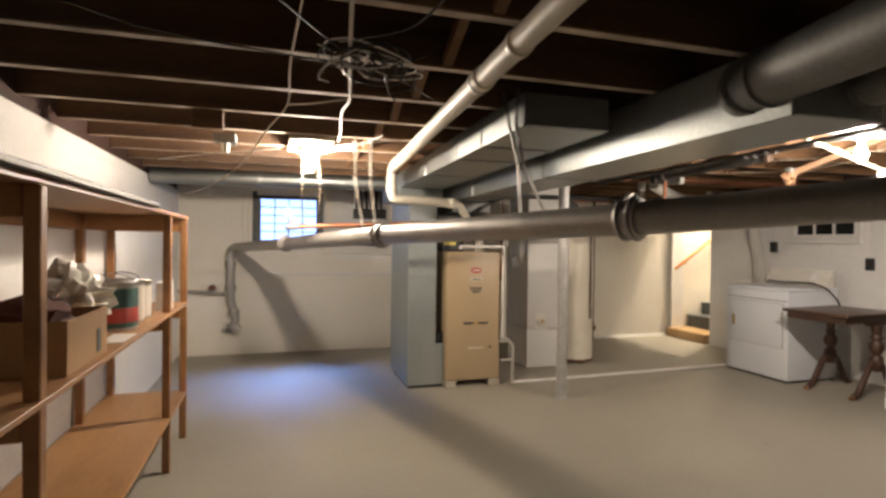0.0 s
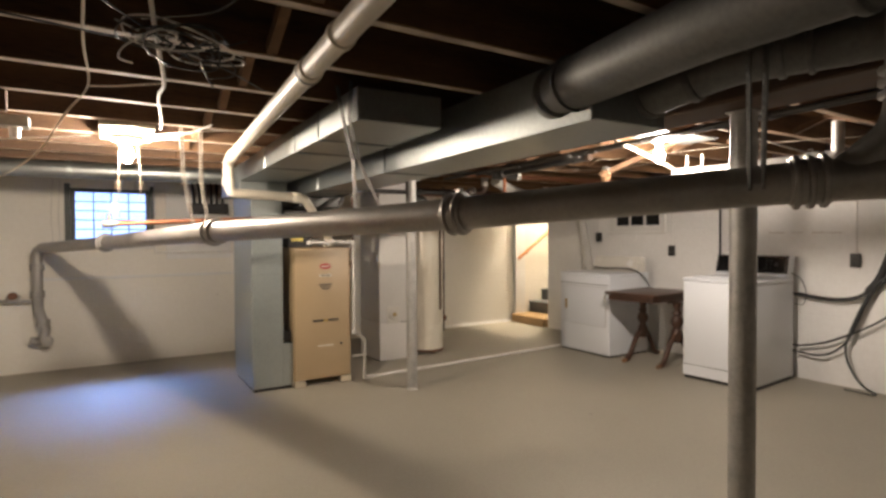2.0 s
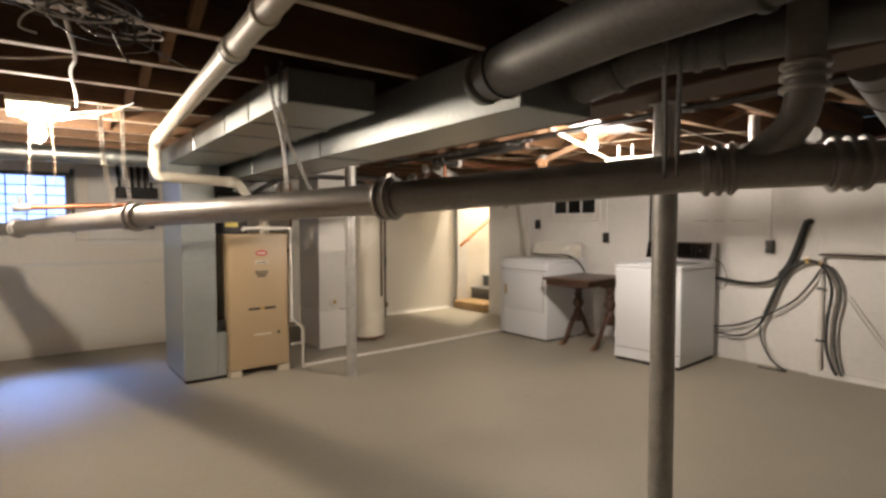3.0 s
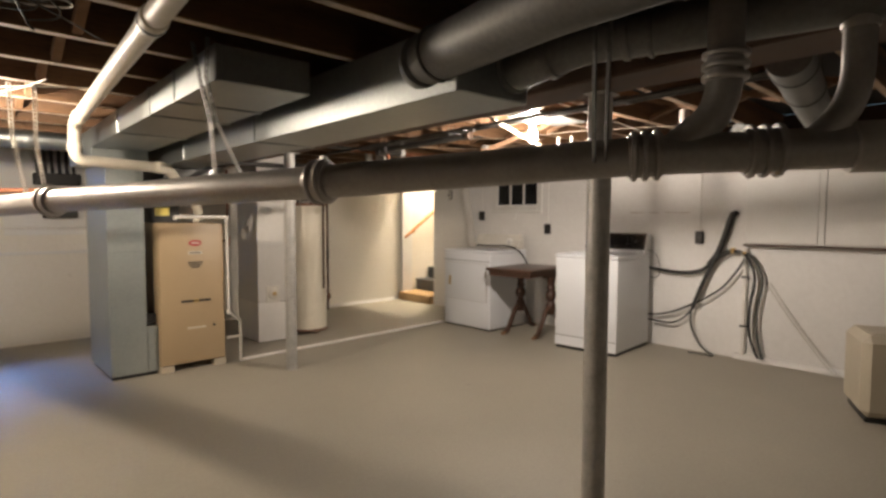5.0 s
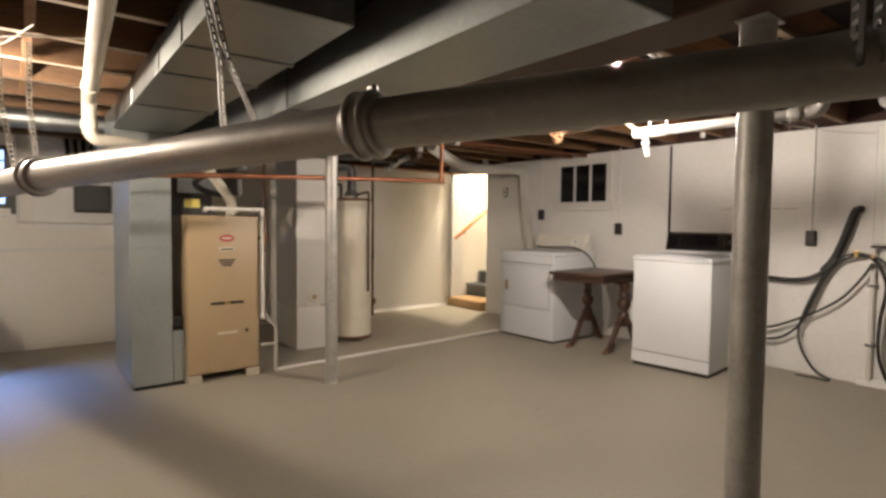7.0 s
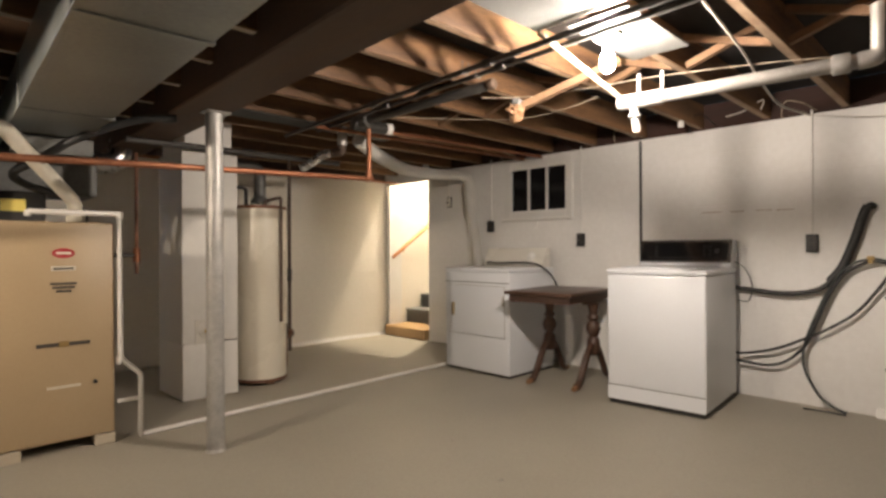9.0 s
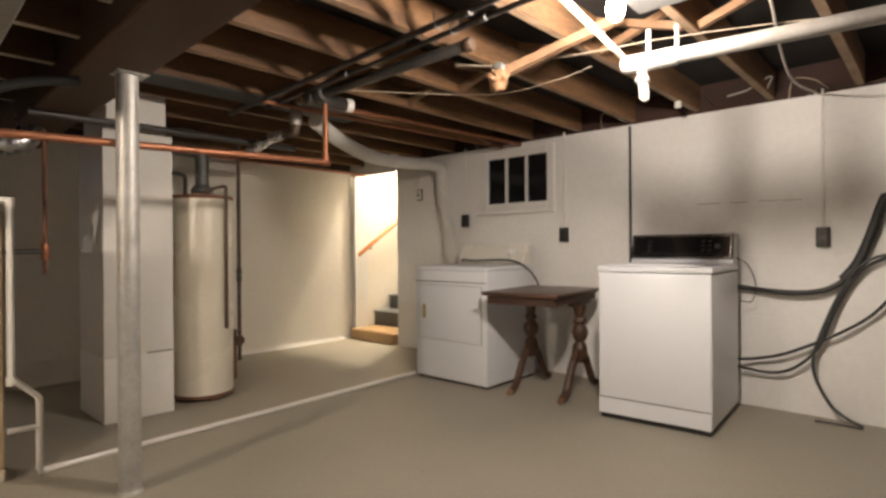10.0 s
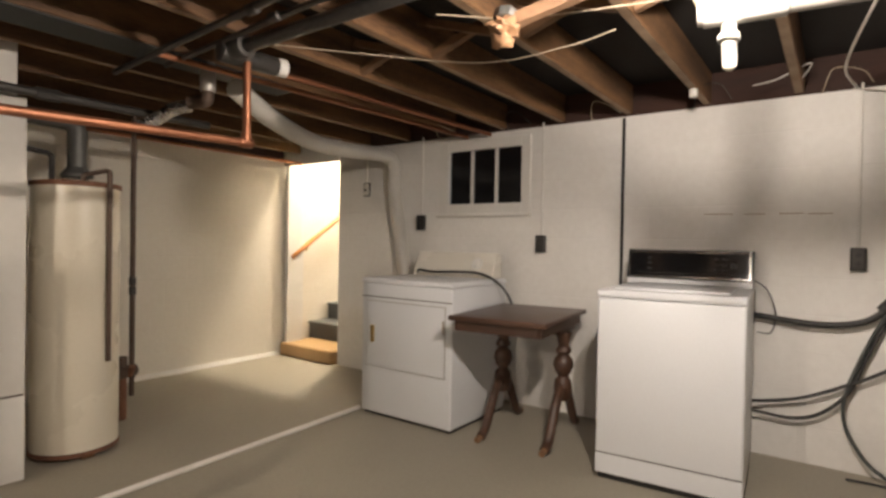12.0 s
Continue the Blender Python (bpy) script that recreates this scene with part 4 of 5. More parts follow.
# ---- lamps ----
def bulb_lamp(x, y, z, top, mat, label, strings=(), rim=0.057):
    l = thing("ceiling_lamp", (x, y, z), label, "lamp", "bare bulb lamps")
    part("bulb", lathe(x, y, [(0.012, z + 0.062), (0.015, z + 0.048), (0.026, z + 0.02), (0.030, z - 0.004), (0.025, z - 0.028), (0.011, z - 0.043), (0.001, z - 0.046)], 14), mat, l, "lit frosted bulb")
    part("holder", lathe(x, y, [(rim, top), (rim, top - 0.018), (rim - 0.012, top - 0.026), (0.024, z + 0.085), (0.02, z + 0.0625)], 24), M_PORCELAIN, l, "white porcelain holder")
    for dx, dy, n in strings:
        part("pull_string", tube([(x + dx, y + dy, top - 0.02), (x + dx * 1.3, y + dy, z - n * 0.5), (x + dx * 1.2, y + dy * 1.4, z - n)], 0.0022, 6, 4), M_ROPE, l)


structure(part("lamp_board", box(0.34, 4.13, 1.905, 0.60, 4.61, 1.928, 0.004), M_BEIGE), "off-white board fixed under the joists", "board")
bulb_lamp(0.474, 4.45, 1.806, 1.904, M_BULB_L, "lit bare bulb hanging from a white board", [(0.05, -0.02, 0.30), (-0.035, 0.02, 0.36)], 0.082)
bulb_lamp(3.56, 3.22, 1.868, 1.986, M_BULB_R, "lit bare bulb under the joists near the laundry")


# ---- pipes overhead ----
pv = thing("vent_pipe", (1.12, 5.05, 1.69), "yellowed white plastic vent pipe of the furnace", "pipe")
part("long_run", tube(bent([(0.523, -3.38, 1.888), (1.13, 5.06, 1.888), (1.13, 5.06, 1.655), (1.73, 5.29, 1.655)], 0.07), 0.037, 20, 1), M_PVC, pv)
part("drop", tube(bent([(1.73, 5.29, 1.655), (1.765, 5.305, 1.652), (2.10, 5.66, 1.355), (2.118, 5.70, 1.283)], 0.03), 0.036, 20, 1), M_PVC, pv)
for a, b in (((0.955, 2.63, 1.888), (0.962, 2.72, 1.888)), ((1.105, 4.72, 1.888), (1.111, 4.80, 1.888)), ((1.13, 5.06, 1.71), (1.13, 5.06, 1.76)), ((1.66, 5.263, 1.655), (1.73, 5.29, 1.655)), ((0.931, 2.29, 1.888), (0.933, 2.32, 1.888))):
    part("coupling", collar(a, b, 0.037, 0.006), M_PVC, pv)
part("pipe_strap", collar((0.959, 2.67, 1.888), (0.9605, 2.69, 1.888), 0.037, 0.009), M_GALV_DULL, pv, "metal hanger strap")

cp = thing("copper_pipe", (2.2, 5.25, 1.45), "long copper water pipe crossing in front of the chimney", "pipe")
part("long_run", tube(bent([(0.40, 5.06, 1.424), (2.21, 5.06, 1.508), (3.685, 5.06, 1.562), (3.683, 5.06, 1.90)], 0.03), 0.017, 14, 1), M_COPPER, cp)
part("elbow", rod((3.65, 5.06, 1.561), (3.71, 5.06, 1.563), 0.022, 14, bevel=0.004), M_COPPER, cp)
part("elbow", rod((3.683, 5.06, 1.557), (3.683, 5.06, 1.607), 0.022, 14, bevel=0.004), M_COPPER, cp)
part("valve", rod((0.34, 5.06, 1.42), (0.43, 5.06, 1.426), 0.026, 12, bevel=0.004), M_IRON, cp, "grey stop valve")
part("valve_stem", rod((0.38, 5.06, 1.42), (0.38, 5.06, 1.49), 0.012, 10), M_IRON, cp)
part("second_run", tube(bent([(3.78, 5.19, 1.935), (4.4, 5.17, 1.95), (5.8, 5.14, 1.965)], 0.03), 0.014, 12, 1), M_COPPER, cp)
part("third_run", tube(bent([(3.50, 5.44, 1.955), (4.6, 5.39, 1.96), (5.8, 5.34, 1.965)], 0.03), 0.014, 12, 1), M_COPPER, cp)
part("fourth_run", tube([(2.7, 7.25, 1.90), (5.8, 7.28, 1.90)], 0.014, 12, 1), M_COPPER, cp)

ip = thing("iron_pipe", (3.65, 4.5, 1.88), "black iron drain pipe with a white end cap under the joists", "pipe")
part("run", rod((3.66, 3.97, 1.955), (3.62, 5.05, 1.935), 0.027, 20, bevel=0.01), M_BLACKPIPE, ip)
part("end_plug", rod((3.6615, 3.925, 1.956), (3.66, 3.972, 1.955), 0.031, 20, bevel=0.012), M_OLDPIPE, ip, "brown iron end plug")
part("tee", rod((3.57, 5.085, 1.92), (3.845, 5.08, 1.928), 0.04, 20, bevel=0.008), M_BLACKPIPE, ip)
part("hub", collar((3.622, 4.97, 1.936), (3.62, 5.05, 1.935), 0.034, 0.012), M_BLACKPIPE, ip)
part("end_cap", rod((3.845, 5.08, 1.928), (3.89, 5.07, 1.929), 0.04, 20, bevel=0.005), M_TRIM, ip, "white screw cap")
part("stub_elbow", tube(bent([(3.767, 5.5, 1.865), (3.767, 5.5, 1.815), (3.70, 5.56, 1.80)], 0.03), 0.03, 16, 1), M_OLDPIPE, ip, "rusty elbow")
part("stub", rod((3.767, 5.5, 1.86), (3.767, 5.5, 1.998), 0.036, 18, bevel=0.004), M_IRON, ip)
for x, z, r, y0, y1 in ((3.36, 1.958, 0.014, 1.5, 5.9), (3.455, 1.963, 0.012, 1.5, 5.6)):
    g = thing("gas_line", (x, 3.6, z - r), "thin black iron gas line under the joists", "pipe", "gas lines")
    part("run", rod((x - 0.09, y0, z), (x + 0.16, y1, z), r, 12), M_BLACKPIPE, g)
    for y in (2.4, 3.75, 4.7):
        part("coupling", rod((x - 0.09 + 0.058 * (y - 1.53), y - 0.03, z), (x - 0.09 + 0.058 * (y - 1.47), y + 0.03, z), r + 0.006, 12, bevel=0.003), M_BLACKPIPE, g)
    part("hanger", tube([(x + 0.025, 3.9, 2.002), (x + 0.03, 3.9, z - r - 0.002), (x + 0.066, 3.9, z - r - 0.002), (x + 0.07, 3.9, 2.002)], 0.003, 6, 3), M_GALV_DULL, g)
lw = thing("iron_pipe", (3.1, 6.0, 1.73), "dark iron pipe passing in front of the chimney top", "pipe")
part("run", tube(bent([(2.45, 6.02, 1.805), (2.70, 6.03, 1.81), (4.1, 6.05, 1.82)], 0.08), 0.022, 14, 1), M_BLACKPIPE, lw)
part("union", rod((3.24, 6.038, 1.814), (3.34, 6.04, 1.815), 0.03, 8, bevel=0.004), M_BLACKPIPE, lw)

tagged(part("drain_hose", tube([(2.50, 5.22, 1.802), (2.31, 5.30, 1.775), (2.07, 5.42, 1.662), (1.93, 5.50, 1.555), (1.83, 5.60, 1.482), (1.90, 5.69, 1.43), (2.08, 5.75, 1.385), (2.17, 5.80, 1.30), (2.18, 5.82, 1.239)], 0.021, 12, 6), M_RUBBER), "thick black hose looping from the beam to the furnace top", "hose")
wd = thing("drain_pipe", (4.1, 2.9, 1.75), "silver-white drain pipe with a trap stub under the joists", "pipe")
part("run", rod((3.895, 3.35, 1.776), (4.06, 2.44, 1.795), 0.029, 22, bevel=0.004), M_IRON, wd)
part("tee", collar((3.898, 3.335, 1.7765), (3.932, 3.145, 1.780), 0.029, 0.006), M_POST, wd)
part("joint", collar((4.045, 2.52, 1.793), (4.056, 2.46, 1.795), 0.031, 0.008), M_IRON, wd)
part("trap_stub", tube(bent([(3.91, 3.275, 1.77), (3.918, 3.275, 1.72), (3.935, 3.275, 1.655)], 0.03), 0.019, 18, 1), M_POST, wd)
part("trap_nut", rod((3.916, 3.275, 1.70), (3.919, 3.275, 1.72), 0.028, 10, bevel=0.004), M_POST, wd)
part("trap_cup", lathe(3.936, 3.275, [(0.009, 1.630), (0.017, 1.637), (0.019, 1.67)], 18), M_PVC, wd)
part("supply_stub", rod((3.914, 3.25, 1.79), (3.914, 3.25, 1.90), 0.009, 12), M_IRON, wd)
part("supply_stub", rod((3.94, 3.15, 1.78), (3.94, 3.15, 1.90), 0.008, 12), M_IRON, wd)
part("riser", tube(bent([(4.06, 2.44, 1.795), (4.072, 2.37, 1.80), (4.072, 2.37, 2.0)], 0.05), 0.033, 18, 1), M_IRON, wd)
dp = thing("wall_pipe", (5.805, 2.525, 0), "white painted pipe dropping to the floor behind the hoses", "pipe")
part("run", rod((5.81, 2.525, 0.0), (5.81, 2.525, 1.02), 0.018, 14, bevel=0.003), M_WHITE_PIPE, dp)
part("cap", collar((5.81, 2.525, 0.96), (5.81, 2.525, 1.02), 0.018, 0.005), M_WHITE_PIPE, dp)
for z in (0.30, 0.75):
    part("clip", box(5.786, 2.495, z, 5.829, 2.555, z + 0.018, 0.002), M_GALV_DULL, dp)
rdk = thing("round_duct", (4.6, 2.2, 1.88), "round galvanised duct rising between the joists", "duct", "round ducts")
part("pipe", tube([(4.55, 2.20, 1.90), (4.95, 2.18, 1.915), (5.75, 2.16, 1.92)], 0.05, 22, 2), M_GALV_DULL, rdk)
for x0, y0, x1, y1, r in ((2.72, 0.97, 4.3, 1.30, 0.058), (2.74, 1.43, 4.3, 1.68, 0.082)):
    q = thing("round_duct", (x0, y0, 1.80), "round galvanised branch duct near the ceiling", "duct", "round ducts")
    part("pipe", tube([(x0, y0, 1.885), (x1, y1, 1.89)], r, 24, 1), M_GALV_DULL, q)
    for k in (0.12, 0.42):
        part("joint", collar(Vector((x0, y0, 1.885)).lerp((x1, y1, 1.89), k), Vector((x0, y0, 1.885)).lerp((x1, y1, 1.89), k + 0.015), r, 0.005), M_GALV_DULL, q)
fj = thing("foil_duct", (2.35, 6.3, 1.72), "shiny foil-wrapped flue joints behind the furnace", "duct")
part("run", tube(bent([(1.75, 6.62, 1.60), (2.35, 6.60, 1.70), (2.55, 6.58, 1.72), (2.57, 6.58, 1.92)], 0.09), 0.075, 20, 1, ridge=None), M_FOIL, fj)
part("tape", collar((2.17, 6.606, 1.67), (2.25, 6.603, 1.683), 0.075, 0.003), M_YELLOW_LABEL, fj, "yellowed tape band")
ff = thing("foil_duct", (3.70, 5.8, 1.70), "short crinkled foil duct by the heater flue", "duct")
part("run", tube([(3.62, 5.85, 1.705), (3.69, 5.81, 1.76), (3.75, 5.79, 1.81), (3.83, 5.78, 1.845)], 0.03, 18, 4, ridge=(0.004, 0.014)), M_FOIL, ff)

# ---- dryer vent ----
vd = thing("dryer_vent_hose", (5.70, 5.8, 0.94), "white vinyl dryer vent hose sagging from the joists", "vent hose")
part("hose", tube([(3.95, 5.55, 1.93), (4.3, 5.72, 1.86), (4.75, 5.88, 1.81), (5.25, 6.0, 1.835), (5.62, 6.05, 1.86), (5.745, 6.045, 1.80), (5.755, 6.03, 1.55), (5.755, 5.96, 1.2), (5.73, 5.88, 0.86), (5.70, 5.72, 0.50)], 0.052, 18, 8, ridge=(0.003, 0.016)), M_VENT, vd)

# ---- condensate line ----
cl = thing("condensate_pipe", (2.4, 5.5, 0), "thin white plastic pipe down the furnace and along the floor", "pipe")
part("top_run", tube(bent([(1.88, 5.55, 1.262), (1.88, 5.55, 1.285), (2.295, 5.535, 1.285), (2.295, 5.53, 0.475), (2.40, 5.53, 0.37), (2.40, 5.54, 0.03)], 0.02), 0.0145, 12, 1), M_WHITE_PIPE, cl)
part("floor_run", rod((2.40, 5.555, 0.014), (5.0, 5.665, 0.014), 0.0145, 12), M_WHITE_PIPE, cl)
part("side_stub", rod((2.28, 5.53, 0.235), (2.40, 5.53, 0.235), 0.012, 10), M_WHITE_PIPE, cl)
for z in (1.285, 0.47):
    part("elbow", rod((2.295, 5.535, z - 0.03), (2.295, 5.535, z + 0.012), 0.019, 12, bevel=0.003), M_WHITE_PIPE, cl)
cs = thing("copper_lines", (2.55, 5.9, 0.9), "dark copper gas stub with tee beside the chimney", "pipe")
part("riser", rod((2.56, 6.2, 0.92), (2.56, 6.2, 1.75), 0.012, 10), M_RUST, cs)
part("arm", rod((2.36, 6.2, 1.05), (2.56, 6.2, 1.05), 0.014, 10), M_BLACKPIPE, cs)
part("tee", rod((2.56, 6.2, 1.0), (2.56, 6.2, 1.1), 0.022, 10, bevel=0.003), M_COPPER, cs)

# ---- hanger straps ----
def strap(name_label, pts, w, upper, lower, change=0.0):
    """A perforated band: two edges joined by rungs, so that its holes are open; lower is used below the height change."""
    s = thing("hanger_strap", pts[0], name_label, "strap", "hanger straps")
    for a, b in zip(pts, pts[1:]):
        a, b = Vector(a), Vector(b)
        side = (b - a).cross(Vector((0.8, 0.6, 0))).normalized()
        side = (b - a).cross(side).normalized() * w * 0.36
        bm = bmesh.new()
        for e in (side, -side):
            tube([a + e, b + e], w * 0.16, 4, 1, bm=bm)
        n = max(2, int((b - a).length / 0.021))
        for k in range(n + 1):
            c = a.lerp(b, k / n)
            tube([c - side, c + side], w * 0.17, 4, 1, bm=bm)
        part("band", bm, upper if b.z > change else lower, s, smooth=False)


strap("perforated steel strap holding the drain pipe", [(1.185, 3.0, 1.945), (1.20, 2.97, 1.80), (1.222, 2.93, 1.64), (1.232, 2.92, 1.42)], 0.023, M_GALV_DULL, M_CABLE_W, 1.6)
strap("perforated steel strap holding the drain pipe", [(1.205, 2.90, 1.945), (1.20, 2.91, 1.80), (1.245, 2.93, 1.64), (1.30, 2.84, 1.44)], 0.023, M_GALV_DULL, M_CABLE_W, 1.6)
strap("white painted strap over the drain pipe", [(0.735, 4.27, 1.945), (0.745, 4.29, 1.69), (0.785, 4.22, 1.40)], 0.026, M_CABLE_W, M_CABLE_W)
strap("white painted strap over the drain pipe", [(0.845, 4.32, 1.945), (0.84, 4.29, 1.67), (0.865, 4.22, 1.40)], 0.026, M_CABLE_W, M_CABLE_W)
strap("steel hanger strap by the round duct", [(1.765, 1.63, 1.945), (1.775, 1.63, 1.44)], 0.034, M_GALV_DULL, M_GALV_DULL)
strap("steel hanger strap over the drain pipe", [(1.80, 1.60, 1.945), (1.80, 1.61, 1.44)], 0.034, M_GALV_DULL, M_GALV_DULL)

# ---- wires ----
def cable(label, pts, r, mat, group="loose wires", cat="cable", n=7, steps=7):
    c = tagged(part("cable", tube(pts, r, n, steps), mat), label, cat, group)
    return c


cable("white cable dropping from the joists", [(0.448, 2.24, 1.925), (0.501, 2.69, 1.915), (0.553, 3.09, 1.89), (0.558, 3.41, 1.91), (0.607, 3.89, 1.915), (0.626, 4.19, 1.92)], 0.0065, M_CABLE_W)
cable("old cloth-covered wire hung in a loop", [(0.336, 2.19, 1.926), (0.314, 2.79, 1.915), (0.314, 3.29, 1.895), (0.228, 3.59, 1.84), (0.052, 4.39, 1.76), (-0.306, 5.79, 1.74), (-0.637, 7.09, 1.8), (-0.688, 7.39, 1.82)], 0.0042, M_ROPE)
cable("old cloth-covered wire between the joists", [(0.314, 3.29, 1.895), (0.418, 3.25, 1.9), (0.556, 3.17, 1.91)], 0.0042, M_ROPE)
cable("white cable along the lamp board", [(-0.568, 5.39, 1.915), (-0.183, 4.89, 1.9), (0.297, 4.54, 1.91)], 0.0036, M_CABLE_W)
cable("white cable along the joists", [(0.602, 4.39, 1.915), (0.793, 4.09, 1.905), (1.089, 3.94, 1.915)], 0.0036, M_CABLE_W)
cable("white cable along the joists", [(0.607, 4.54, 1.91), (0.749, 4.29, 1.915), (0.849, 3.94, 1.92)], 0.0036, M_CABLE_W)
rnd = random.Random(7)
for i in range(13):
    c0 = Vector((0.555 + rnd.uniform(-0.08, 0.08), 2.66 + rnd.uniform(-0.09, 0.09), 1.912 + rnd.uniform(-0.015, 0.01)))
    a0, rr, ta, tb = rnd.uniform(0, 6.28), rnd.uniform(0.05, 0.17), rnd.uniform(-0.3, 0.3), rnd.uniform(-0.3, 0.3)
    pts = []
    for k in range(6 + i % 4):
        u, v = rr * math.cos(a0 + k * 0.95) * rnd.uniform(0.65, 1.25), rr * 0.8 * math.sin(a0 + k * 0.95) * rnd.uniform(0.7, 1.2)
        pts.append(c0 + Vector((u, v, min(0.03, ta * u + tb * v + rnd.uniform(-0.03, 0.012)))))
    # Every third strand is pale, standing for glints on the black cable.
    cable("coil of loose black cable under the joists, some strands pale as glints", pts, 0.003, M_CABLE_B if i % 3 else M_CABLE_W, "tangle of cable")
for pts in ([(0.024, 1.79, 1.915), (0.236, 2.19, 1.9), (0.5, 2.64, 1.91), (0.704, 2.79, 1.89), (0.913, 3.09, 1.91)], [(-0.358, 2.39, 1.92), (-0.052, 2.59, 1.905), (0.451, 2.69, 1.9)], [(0.611, 2.69, 1.9), (0.655, 2.81, 1.86), (0.674, 2.79, 1.82)], [(0.495, 2.49, 1.91), (0.619, 2.29, 1.89), (0.68, 1.99, 1.915)]):
    cable("loose black cable under the joists", pts, 0.003, M_CABLE_B)
cable("tan wire strung below the joists", [(3.65, 5.08, 1.985), (4, 4.68, 1.955), (4.33, 4.29, 1.94), (4.39, 3.93, 1.96), (4.4, 3.74, 1.99)], 0.0026, M_ROPE)
cable("white wire strung below the joists", [(3.9, 4.23, 1.985), (4.08, 3.99, 1.98), (4.2, 3.63, 1.985), (4.29, 3.28, 1.988), (4.55, 2.68, 1.985), (4.95, 2.28, 1.99)], 0.0026, M_ROPE)
cable("white cable strung across the joists to the wall", [(2.65, 2.735, 1.992), (3.11, 2.78, 1.988), (4.14, 2.88, 1.985), (4.7, 2.955, 1.98), (5.35, 3.015, 1.975), (5.8, 2.965, 1.985)], 0.006, M_CABLE_W)
cable("grey wire running along the wall top", [(5.79, 2.98, 1.98), (5.78, 2.6, 1.90), (5.77, 2.2, 1.89), (5.78, 1.8, 1.92)], 0.004, M_CABLE_W)
cable("loose wire end above the block wall", [(5.55, 3.4, 2), (5.6, 3.3, 2.03), (5.5, 3.15, 2.06), (5.62, 3.2, 2.01)], 0.004, M_CABLE_W)
for k in range(5):
    y = 2.9 + k * 0.62
    cable("loose old wire over the wall top", [(5.72, y, 1.985), (5.60, y + 0.05, 2.02 + 0.03 * (k % 2)), (5.66, y + 0.16, 2.06), (5.74, y + 0.20, 1.985), (5.838, y + 0.21, 1.984)], 0.0028, M_CABLE_B if k % 2 else M_ROPE, "wires over the wall")
tagged(part("knob_insulator", rod((5.45, 3.668, 1.955), (5.45, 3.668, 2.0005), 0.022, 14, bevel=0.005), M_PORCELAIN), "white porcelain wire knob under a joist", "insulator")
tagged(part("wooden_batten", tube([(3.33, 3.41, 1.985), (3.93, 3.34, 1.80)], 0.012, 4, 1), M_BEIGE, smooth=False), "pale painted batten under the joists beside the lamp", "batten")
jb = thing("junction_box", (3.79, 3.88, 1.77), "tan octagonal junction box with crumpled cover on the joist", "junction box")
part("cover", blob((3.78, 3.88, 1.815), (0.045, 0.045, 0.042), 3, 0.7), M_WORN, jb)
part("box", rod((3.79, 3.88, 1.845), (3.80, 3.88, 1.875), 0.04, 8, bevel=0.003), M_GALV_DULL, jb)
bx = thing("junction_box", (-0.01, 4.25, 1.82), "grey square junction box with a bulb socket under the joists", "junction box")
part("box", box(-0.07, 4.2, 1.875, 0.05, 4.3, 1.928, 0.004), M_GALV, bx)
part("socket", lathe(-0.01, 4.25, [(0.018, 1.82), (0.024, 1.835), (0.024, 1.86), (0.03, 1.874)], 16), M_PORCELAIN, bx)
tagged(part("diagonal_strut", tube([(3.80, 3.85, 1.845), (4.02, 3.40, 2.03)], 0.026, 4, 1), M_STRUT, smooth=False), "rough wooden strut slanting down from the joists", "strut")
tagged(part("wood_block", box(-0.11, 3.645, 1.84, 0.03, 3.69, 1.929, 0.004), M_JOIST), "short wooden block nailed under a joist", "block")

# ---- fittings on the right wall ----
def outlet(y, z, label):
    o = thing("outlet_box", (XR - 0.03, y, z - 0.06), label, "outlet", "outlets on the laundry wall")
    part("box", box(XR - 0.045, y - 0.034, z - 0.06, XR - 0.001, y + 0.034, z + 0.06, 0.006, 2), M_DARK, o)
    part("conduit", rod((XR - 0.012, y, z + 0.06), (XR - 0.012, y, 2.01), 0.007, 10), M_TRIM, o, "white conduit")
    part("cover_plate", box(XR - 0.048, y - 0.024, z - 0.045, XR - 0.0455, y + 0.024, z + 0.045, 0.001), M_BLACKPIPE, o)
    for dz in (-0.022, 0.022):
        part("socket", rod((XR - 0.051, y, z + dz), (XR - 0.0482, y, z + dz), 0.014, 14, bevel=0.001), M_DARK, o)


outlet(5.785, 1.315, "black outlet box on white conduit above the dryer")
outlet(4.715, 1.158, "black outlet box on white conduit between the machines")
outlet(2.94, 1.106, "black outlet box on white conduit beside the hoses")
sw = thing("light_switch", (XR - 0.02, 6.42, 1.56), "small metal light switch on the stair wall", "switch")
part("plate", box(XR - 0.012, 6.375, 1.55, XR - 0.001, 6.455, 1.67, 0.003), M_BLACKPIPE, sw, "dark plate edge")
part("cover", box(XR - 0.017, 6.385, 1.56, XR - 0.0125, 6.445, 1.66, 0.002), M_CREAM, sw)
part("toggle", box(XR - 0.034, 6.405, 1.598, XR - 0.0165, 6.427, 1.615, 0.002), M_DARK, sw)
part("conduit", rod((XR - 0.008, 6.42, 1.66), (XR - 0.008, 6.42, 1.96), 0.006, 8), M_CREAM, sw)
tagged(part("wall_pipe", rod((XR - 0.016, 4.15, 0.5), (XR - 0.016, 4.15, 1.97), 0.010, 10), M_DARK), "thin dark pipe down the laundry wall", "pipe")
crack = bmesh.new()
for c0, c1, cz in ((3.05, 3.16, 1.343), (3.18, 3.29, 1.346), (3.36, 3.46, 1.345), (3.52, 3.67, 1.347)):
    box(XR - 0.003, c0, cz, XR + 0.001, c1, cz + 0.004, 0.0005, bm=crack)
structure(part("wall_crack", crack, M_WORN), "thin dark crack line in the block wall", "crack")
